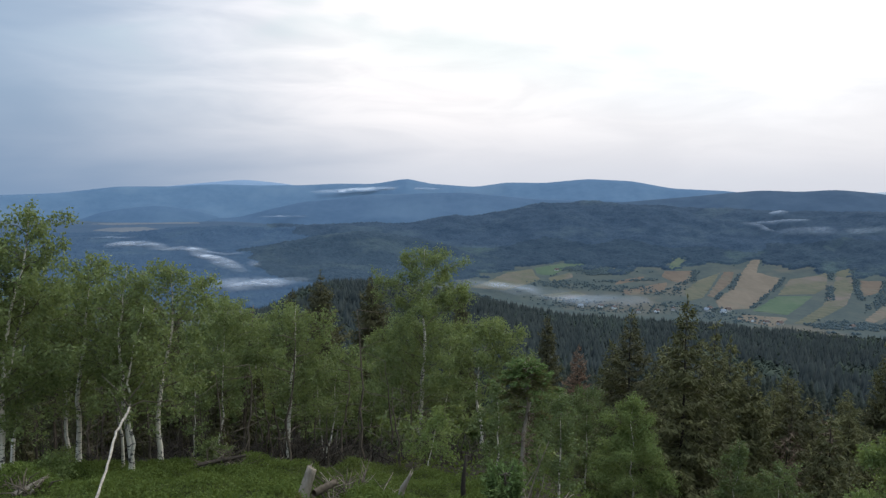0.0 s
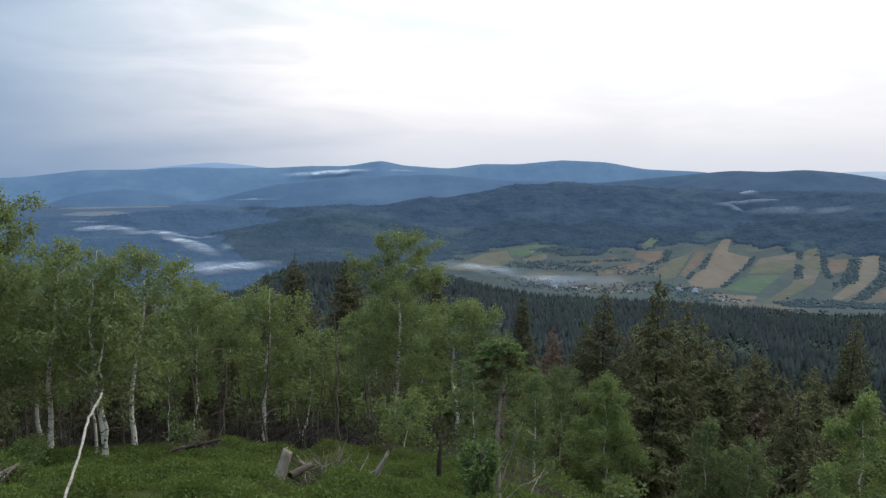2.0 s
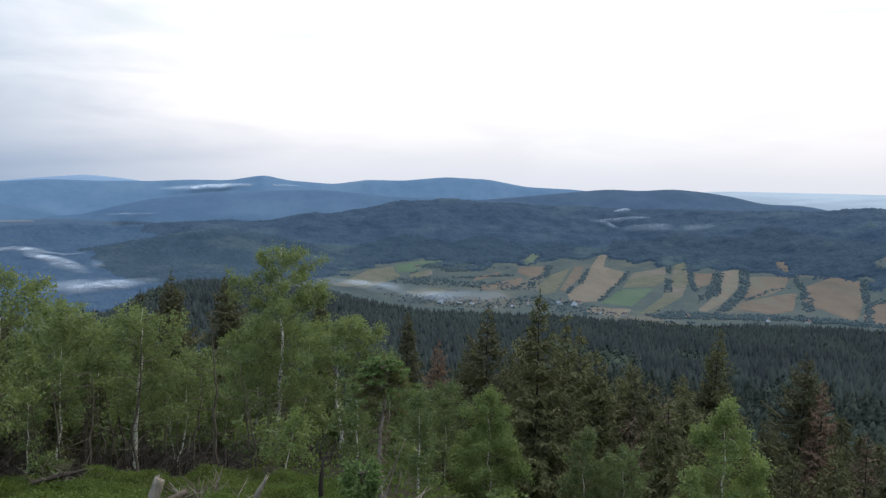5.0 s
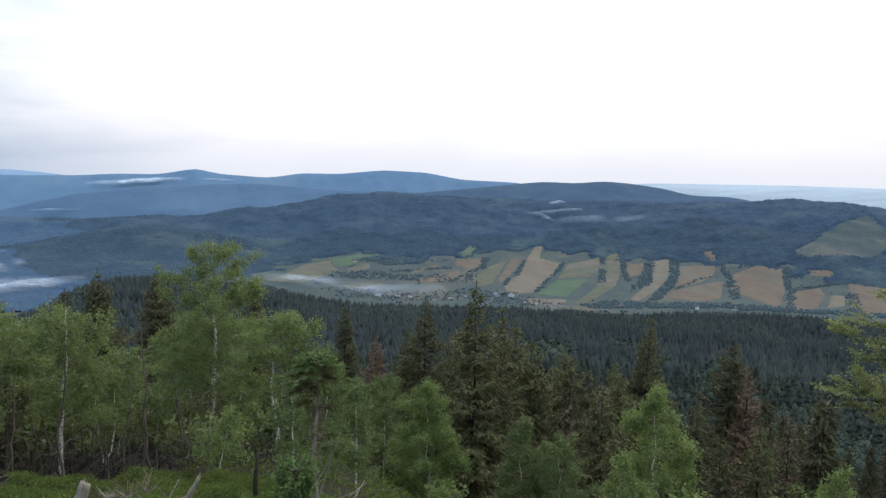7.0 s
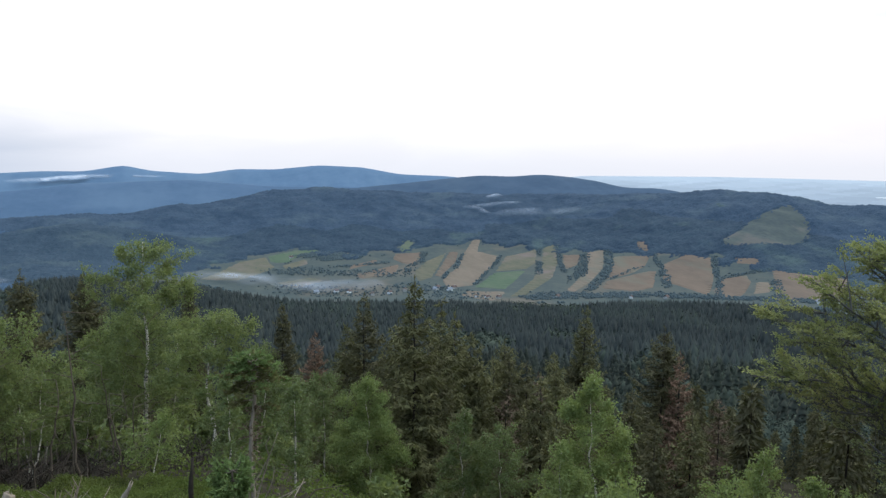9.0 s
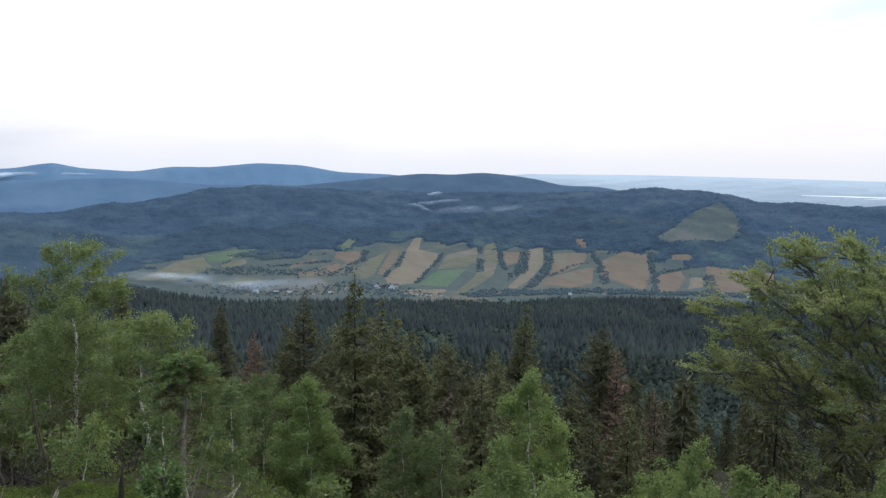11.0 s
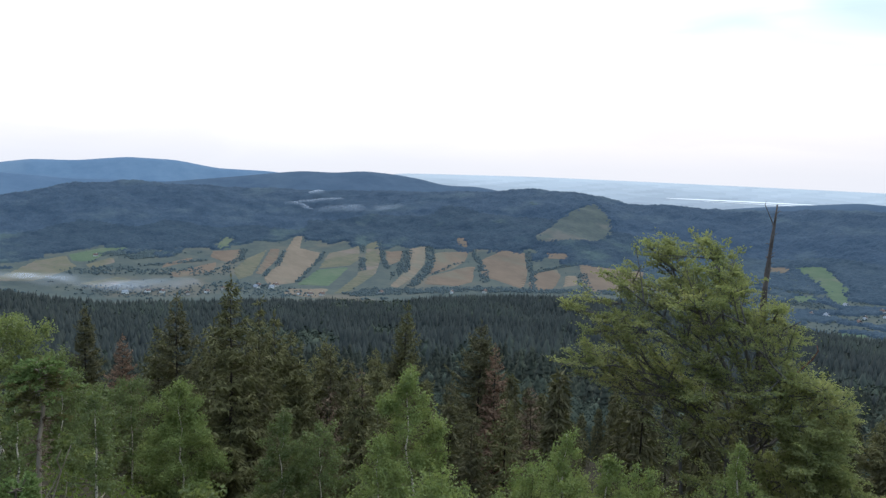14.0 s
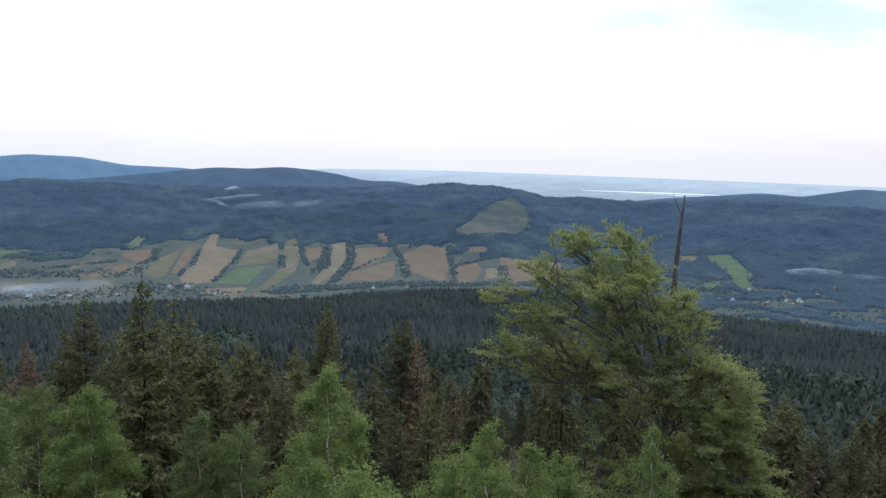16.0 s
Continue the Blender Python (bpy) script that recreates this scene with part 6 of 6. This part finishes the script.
def stunted_spruce(x, y, h):
    """A wind-beaten small spruce: a domed head of needle brushes, yellowing under it, brown dead twigs, and a bare bowed trunk."""
    rng = np.random.RandomState(64)
    tree = stand("young_spruce", x, y, "stunted young spruce with a tufted green top", "tree", sink=0.05)
    wood, fresh, old, dead = Shape(), Shape(), Shape(), Shape()
    rise = np.linspace(0, 1, 14)
    path = np.stack([np.interp(rise, (0, 0.10, 0.22, 0.38, 0.6, 0.78, 1.0), (0.03, -0.03, -0.05, -0.06, -0.04, 0.0, -0.02)) + 0.006 * rng.normal(size=14), 0.008 * rng.normal(size=14), rise * h], 1)
    wood.tube(path, np.interp(rise, (0, 0.08, 0.45, 0.8, 1), (0.042, 0.034, 0.026, 0.02, 0.008)), 8)

    def brush(into, at, way, ln, count=34):
        """A shoot set round with needles."""
        way = way / (np.linalg.norm(way) + 1e-9)
        t = rng.rand(count)[:, None] * ln
        into.leaves(at + way * t, 0.036, 0.011, rng, along=way * 1.1 + rng.normal(size=(count, 3)) * 0.45)
        wood.tube([at, at + way * ln * 0.5, at + way * ln], [0.0045, 0.0035, 0.002], 3)

    def bough(f, a, reach, lift, upper):
        p0 = np.array([np.interp(f, rise, path[:, c]) for c in range(3)])
        out = np.array((math.cos(a), math.sin(a), 0))
        side = np.array((-out[1], out[0], 0))
        q = np.linspace(0, 1, 7)
        limb = p0 + out * reach * q[:, None] + np.outer(lift * reach * q - 0.25 * reach * q**2.5, (0, 0, 1)) + rng.normal(size=(7, 3)) * 0.006
        wood.tube(limb, np.linspace(0.010, 0.004, 7), 5)
        n = max(4, int(reach / 0.035))
        for k in range(n):
            t = 0.25 + 0.75 * (k + 0.5) / n
            at = np.array([np.interp(t, q, limb[:, c]) for c in range(3)])
            for sgn in (-1, 0, 1):
                way = out * 0.8 + side * sgn * 0.75 + np.array((0, 0, 0.20 * upper - 0.15 + 0.18 * rng.normal()))
                into = fresh if rng.rand() < upper * (0.35 + 0.9 * t) else old
                brush(into, at, way, 0.05 + 0.05 * rng.rand())

    for ring, (f, reach, lift, upper) in enumerate(((0.995, 0.10, 0.9, 1.0), (0.975, 0.17, 0.55, 1.0), (0.95, 0.23, 0.30, 0.8), (0.925, 0.27, 0.15, 0.5), (0.90, 0.29, 0.02, 0.25), (0.875, 0.28, -0.10, 0.1))):
        for k in range(7):
            if rng.rand() < 0.86:
                bough(f + 0.008 * rng.normal(), 6.283 * (k + 0.5 * (ring % 2)) / 7 + 0.3 * rng.normal(), reach * (0.7 + 0.45 * rng.rand()), lift, upper)
    # a few long boughs below the head
    for f, a, reach, lift, upper in ((0.90, 3.25, 0.46, 0.30, 0.5), (0.84, 0.35, 0.40, 0.25, 0.4), (0.83, 2.9, 0.30, 0.0, 0.15), (0.76, 3.5, 0.26, 0.25, 0.1), (0.72, -0.3, 0.24, 0.15, 0.3), (0.87, -1.4, 0.3, 0.1, 0.4), (0.80, 1.7, 0.26, 0.1, 0.2)):
        bough(f, a, reach, lift, upper)
    # brown dead twigs in a ragged ring, and bare stubs under it
    for k in range(90):
        f = 0.42 + 0.30 * rng.rand() if k < 66 else 0.12 + 0.3 * rng.rand()
        p0 = np.array([np.interp(f, rise, path[:, c]) for c in range(3)])
        way = rng.normal(size=3) * (1, 1, 0.45)
        p1 = p0 + way / np.linalg.norm(way) * (0.07 + 0.11 * rng.rand()) * (1 if k < 66 else 0.6)
        (dead if k < 66 else wood).tube([p0, (p0 + p1) / 2 + rng.normal(size=3) * 0.012, p1], [0.006, 0.004, 0.002], 3)
        if k < 50:
            brush(dead, (p0 + p1) / 2, p1 - p0, 0.05, 9)
    wood.place("trunk", M_DEADWOOD, tree, "grey bowed trunk with bare stubs")
    fresh.place("crown", M_NEEDLE_NEW, tree, "fresh green needles")
    old.place("old_needles", M_NEEDLE_YELLOW, tree, "yellowing old needles")
    dead.place("dead_tuft", M_NEEDLE_BROWN, tree, "brown dead twigs")
    return tree


def dead_boughs():
    """A dead sapling beside it, its pale crooked limbs bent up from the ground."""
    root = np.array((0.97, 9.23))
    thing = stand("dead_sapling", root[0], root[1], "pale crooked dead sapling with bare limbs", "tree", sink=0.05)
    base = np.array((*root, thing.location.z))
    for course in (
        [(0.98, 9.23, -4.00), (1.12, 9.22, -3.79), (1.25, 9.20, -3.53), (1.34, 9.19, -3.28)],
        [(1.23, 9.20, -3.58), (1.19, 9.21, -3.43), (1.24, 9.20, -3.32)],
        [(1.07, 9.22, -4.28), (1.19, 9.21, -4.08), (1.27, 9.20, -3.88), (1.29, 9.19, -3.71)],
        [(1.18, 9.21, -4.29), (1.33, 9.19, -4.13), (1.51, 9.16, -4.05), (1.66, 9.13, -3.93)],
    ):
        arm = Shape()
        arm.tube(np.array([base, *course] if course[0][2] < -3.35 else course) - base, np.linspace(0.011, 0.004, len(course) + (course[0][2] < -3.35)), 6)
        arm.place("limb", M_DEADWOOD, thing)
    return thing


stunted_spruce(1.05, 9.0, 2.14)
dead_boughs()
young_spruce(0.70, 8.2, 0.72, 0.42, 65, 0.05, "small bushy green spruce in the meadow")
shrub(-6.95, 13.0, 0.62, 0.95, 69, leaf=0.045, label="low bright green shrub among the bilberries")


def rough_log(name, label, points, radii, material, seed, category="wood", splinters=0):
    """A weathered log or stump, broken at its end."""
    rng = np.random.RandomState(seed)
    x, y = points[0][0], points[0][1]
    thing = stand(name, x, y, label, category)
    thing.location.z = z0 = float(turf(x, y))
    pts = np.array([(p[0] - x, p[1] - y, float(turf(p[0], p[1])) + p[2] - z0) for p in points], float)
    q = np.linspace(0, len(pts) - 1, 4 * len(pts))
    path = np.stack([np.interp(q, range(len(pts)), pts[:, c]) for c in range(3)], 1) + rng.normal(size=(len(q), 3)) * 0.002
    body = Shape()
    body.tube(path, np.interp(q, range(len(pts)), radii), 13)
    # fluted, splitting sides, the same all along the grain
    flute = 1 + 0.12 * rng.normal(size=13).clip(-1.3, 1.3)
    v = body.v[-1].reshape(len(q), 13, 3)
    v[:] = path[:, None] + (v - path[:, None]) * (flute[None, :, None] + 0.05 * rng.normal(size=(len(q), 13, 1)))
    v[-1] += np.outer(rng.rand(13), path[-1] - path[-2]) * 1.6
    along = (path[-1] - path[-2]) / np.linalg.norm(path[-1] - path[-2])
    for k in range(splinters):
        off = rng.normal(size=3) * radii[-1] * 0.5
        body.tube([path[-1] + off * 0.9 - along * 0.05, path[-1] + off + along * (0.04 + 0.1 * rng.rand())], [radii[-1] * 0.2, 0.003], 4)
    body.place("wood", material, thing)
    return thing


def twig_heap(x, y, wide, high, count, seed, label):
    """Dead branches thrown on a heap, each with its side twigs."""
    rng = np.random.RandomState(seed)
    heap = stand("twig_heap", x, y, label, "branches")
    heap.location.z = float(turf(x, y))
    for k in range(count):
        body = Shape()
        p0 = np.array((rng.normal() * wide * 0.3, rng.normal() * wide * 0.3, -0.05))
        way = rng.normal(size=3) * (1, 1, 0.55)
        way[2] = abs(way[2])
        p1 = p0 + way / np.linalg.norm(way) * wide * (0.3 + 0.5 * rng.rand())
        p1[2] = min(p1[2], high)
        bend = (p0 + p1) / 2 + rng.normal(size=3) * 0.05 * wide
        bend[2], p1[2] = bend[2] + 0.11, p1[2] + 0.15
        body.tube([p0, bend, p1], [0.014, 0.010, 0.004], 5)
        for m in range(2):
            p2 = bend + rng.normal(size=3) * 0.14 * wide
            body.tube([bend, (bend + p2) / 2 + rng.normal(size=3) * 0.01, p2], [0.006, 0.005, 0.002], 4)
        body.place("branch", M_DEADWOOD if k % 6 == 0 else M_TWIG, heap)
    return heap


rough_log("tree_stump", "broken pale stump, rotten red at its foot", [(-2.08, 10.69, -0.15), (-2.05, 10.69, 0.18), (-1.98, 10.75, 0.42), (-1.92, 10.81, 0.66)], [0.105, 0.090, 0.082, 0.075], M_DEADWOOD, 101, "stump", 3)
rough_log("stump_foot", "crumbling red rotten wood round a stump", [(-2.13, 10.57, -0.1), (-2.10, 10.57, 0.10), (-2.07, 10.58, 0.24)], [0.12, 0.10, 0.04], M_ROTTEN, 102, "stump", 4)
rough_log("fallen_log", "grey weathered log lying beside the stump", [(-1.91, 11.02, 0.24), (-1.78, 11.19, 0.26), (-1.66, 11.36, 0.30)], [0.06, 0.058, 0.05], M_TWIG, 103, "log", 5)
rough_log("tree_stump", "thin broken pale snag in the meadow", [(-0.65, 10.97, -0.2), (-0.58, 10.96, 0.22), (-0.46, 10.93, 0.50)], [0.06, 0.045, 0.022], M_DEADWOOD, 112, "stump", 3)
rough_log("fallen_log", "old brown log on the meadow crest", [(-5.3, 15.7, 0.10), (-4.9, 16.2, 0.16), (-4.5, 16.6, 0.12)], [0.05, 0.055, 0.03], M_BARK, 114, "log", 3)
twig_heap(-1.47, 11.39, 0.75, 0.30, 56, 106, "heap of bare grey dead branches by the log")
rough_log("fallen_log", "grey weathered log half sunk in the meadow", [(-6.00, 10.23, 0.03), (-5.86, 10.34, 0.06), (-5.71, 10.46, 0.12)], [0.042, 0.040, 0.03], M_DEADWOOD, 116, "log", 4)
twig_heap(-5.82, 10.31, 0.50, 0.34, 24, 110, "splintered dead twigs sticking out of the meadow")
twig_heap(-4.85, 16.2, 1.1, 0.22, 30, 108, "brown dead branches lying on the meadow crest")
twig_heap(1.75, 12.6, 1.3, 1.1, 20, 110, "bare pale dead branches under the trees")
rough_log("tree_stump", "dark broken trunk stub at the wood's edge", [(0.36, 11.3, -0.1), (0.34, 11.3, 0.35), (0.37, 11.3, 0.75)], [0.042, 0.036, 0.018], M_BARK, 113, "stump", 5)


def leaning_pole():
    """A dead birch that has fallen against its neighbour."""
    rng = np.random.RandomState(115)
    ends = np.array([(-2.75, 5.56, -2.97), (-3.14, 6.57, -3.02), (-3.57, 7.69, -3.26), (-4.03, 8.91, -3.46), (-4.56, 10.32, -3.61), (-4.94, 11.46, -3.79), (-5.40, 12.79, -4.02)])
    pole = stand("dead_birch", ends[0][0], ends[0][1], "pale dead birch leaning against its neighbour", "tree", sink=0.1)
    pole.location.z = ends[0][2]
    path = ends - ends[0]
    q = np.linspace(0, len(ends) - 1, 29)
    line = np.stack([np.interp(q, range(len(ends)), path[:, c]) for c in range(3)], 1) + rng.normal(size=(29, 3)) * 0.005
    body = Shape()
    body.tube(line, np.linspace(0.0125, 0.021, 29) * (1 + 0.08 * rng.normal(size=29)), 8)
    body.place("trunk", M_PEELED, pole)
    for course in (
        [(-5.52, 13.06, -4.11), (-5.70, 12.98, -3.76), (-5.91, 12.89, -3.49)],
        [(-5.51, 13.06, -4.09), (-5.31, 13.15, -4.01), (-5.10, 13.23, -4.06), (-4.85, 13.33, -4.04)],
        [(-5.62, 13.02, -4.30), (-5.70, 12.99, -4.04), (-5.80, 12.94, -3.74)],
        [(-5.53, 13.06, -3.96), (-5.40, 13.11, -3.79), (-5.28, 13.16, -3.63)],
    ):
        arm = Shape()
        arm.tube(np.array(course) - ends[0], np.linspace(0.016, 0.005, len(course)), 5)
        arm.place("dead_limb", M_TWIG, pole)
    return pole


leaning_pole()


def bare_saplings():
    """Thin dead stems in the shade behind the first birches; three shapes, set many times."""
    rng = np.random.RandomState(140)
    kinds = []
    for n in range(3):
        thing = stand("bare_sapling", -10.0 + 2.0 * n, 22.5, "thin bare dead stem in the shade of the wood", "tree", "bare saplings in the wood", 0.05)
        wood = Shape()
        h = 2.2 + 0.7 * n
        path = wobble(h, (0.25 * rng.normal(), 0.2), rng, 9, 0.05)
        wood.tube(path, np.linspace(0.035, 0.008, 9), 5)
        wood.place("trunk", M_TWIG, thing)
        for k in range(9):
            twig = Shape()
            p0 = path[2 + k % 7]
            way = rng.normal(size=3) * (1, 1, 0.35) + np.array((0, 0, 0.15))
            p1 = p0 + way / np.linalg.norm(way) * (0.35 + 0.6 * rng.rand())
            twig.tube([p0, (p0 + p1) / 2 + rng.normal(size=3) * 0.04, p1], [0.010, 0.007, 0.002], 4)
            twig.place("branch", M_TWIG, thing)
        kinds.append(thing)
    for k in range(54):
        d, az = 17.5 + 9 * rng.rand(), radians(1 + 32 * rng.rand())
        x, y = -math.sin(az) * d, math.cos(az) * d
        size = 0.6 + 0.6 * rng.rand()
        copy_thing(kinds[k % 3], pose(x, y, float(land(x, y)) - 0.05, 0, 0, rng.rand() * 360)).scale = (size, size, size)


bare_saplings()


def brushwood():
    """Dead twigs and fallen branches on the dark floor of the wood."""
    rng = np.random.RandomState(141)
    pile = Shape()
    for k in range(2600):
        d, az = 18.8 + 14 * rng.rand() ** 1.3, radians(-4 + 38 * rng.rand())
        x, y = -math.sin(az) * d, math.cos(az) * d
        if on_meadow(math.degrees(az), d - 0.6, x, y):
            continue
        p0 = np.array((x, y, float(land(x, y)) - 0.03))
        way = rng.normal(size=3) * (1, 1, 0.5)
        way[2] = abs(way[2]) + 0.35
        p1 = p0 + way / np.linalg.norm(way) * (0.4 + 0.9 * rng.rand())
        pile.tube([p0, (p0 + p1) / 2 + rng.normal(size=3) * 0.07, p1], np.array([0.014, 0.010, 0.004]) * (0.6 + rng.rand()), 3)
    ob = new("brushwood", quick_mesh("brushwood", np.concatenate(pile.v), np.concatenate(pile.t), M_BARK))
    return tagged(ob, "dark dead twigs standing in the shade of the wood", "branches", kind="stuff")


brushwood()
for x, y, h, wide, seed in ((1.15, 15.6, 2.2, 1.0, 131), (2.7, 16.9, 2.7, 1.25, 132)):
    birch(x, y, h, wide, (0.05, 0.02), seed, clear=0.15, leaf=0.05, young=True, dull=True, label="slender birch sapling where the meadow falls away")
shrub(-8.1, 15.6, 0.65, 0.9, 116, label="low green shrub under the birches", fresh=False)
shrub(-5.35, 17.2, 0.7, 0.9, 117, label="small leafy birch sapling in the meadow", fresh=False)


def bilberry_carpet():
    """The low bilberry growth of the meadow: small shoots with leaves, in hummocks."""
    rng = np.random.RandomState(50)
    n = 90000
    d, az = np.sqrt(5.0**2 + (20**2 - 5.0**2) * rng.rand(n) ** 1.15), np.radians(-17 + 53 * rng.rand(n))
    x, y = -np.sin(az) * d, np.cos(az) * d
    hummock = 0.5 * waves(x, y, 1.3, 12) + 0.8 * waves(x, y, 0.9, 51) + 0.5 * waves(x, y, 0.45, 52)
    keep = (rng.rand(n) < 0.55 + 0.45 * hummock) & on_meadow(np.degrees(az), d, x, y)
    x, y, hummock = x[keep], y[keep], hummock[keep]
    z = turf(x, y)
    tall = 0.03 + 0.03 * rng.rand(len(x)) + 0.07 * np.clip(hummock + 0.2, 0, 1.6)
    cover = Shape()
    for k in range(7):
        off = rng.normal(size=(len(x), 3)) * (0.07, 0.07, 0.0)
        mid = np.stack([x, y, z], 1) + off
        mid[:, 2] += tall * (0.5 + 0.5 * rng.rand(len(x)))
        cover.leaves(mid, 0.036, 0.027, rng, tri=True, along=rng.normal(size=(len(x), 3)) * 0.8 + (0, 0, 0.4))
    ob = new("bilberry_carpet", quick_mesh("bilberry_carpet", np.concatenate(cover.v), np.concatenate(cover.t), M_BILBERRY))
    return tagged(ob, "dense green bilberry carpet over the mountain meadow", "undergrowth", kind="stuff")


bilberry_carpet()


def slope_undergrowth():
    """Leafy undergrowth on the shaded slope below the meadow."""
    rng = np.random.RandomState(55)
    n = 11000
    d, az = np.sqrt(9.0**2 + (34**2 - 9.0**2) * rng.rand(n)), np.radians(-60 + 64 * rng.rand(n))
    x, y = -np.sin(az) * d, np.cos(az) * d
    patch = waves(x, y, 1.9, 56) + 0.6 * waves(x, y, 0.8, 57)
    keep = (rng.rand(n) < 0.55 + 0.4 * patch) & ~on_meadow(np.degrees(az), d, x, y)
    x, y, patch = x[keep], y[keep], patch[keep]
    z, tall = turf(x, y), 0.12 + 0.22 * np.clip(patch + 0.3, 0, 1.5)
    cover = Shape()
    for k in range(6):
        mid = np.stack([x, y, z], 1) + rng.normal(size=(len(x), 3)) * (0.13, 0.13, 0.0)
        mid[:, 2] += tall * (0.3 + 0.7 * rng.rand(len(x)))
        cover.leaves(mid, 0.085, 0.06, rng, tri=True, along=rng.normal(size=(len(x), 3)) * 0.8 + (0, 0, 0.3))
    ob = new("undergrowth", quick_mesh("undergrowth", np.concatenate(cover.v), np.concatenate(cover.t), M_BILBERRY))
    return tagged(ob, "low leafy undergrowth on the shaded slope", "undergrowth", kind="stuff")


slope_undergrowth()
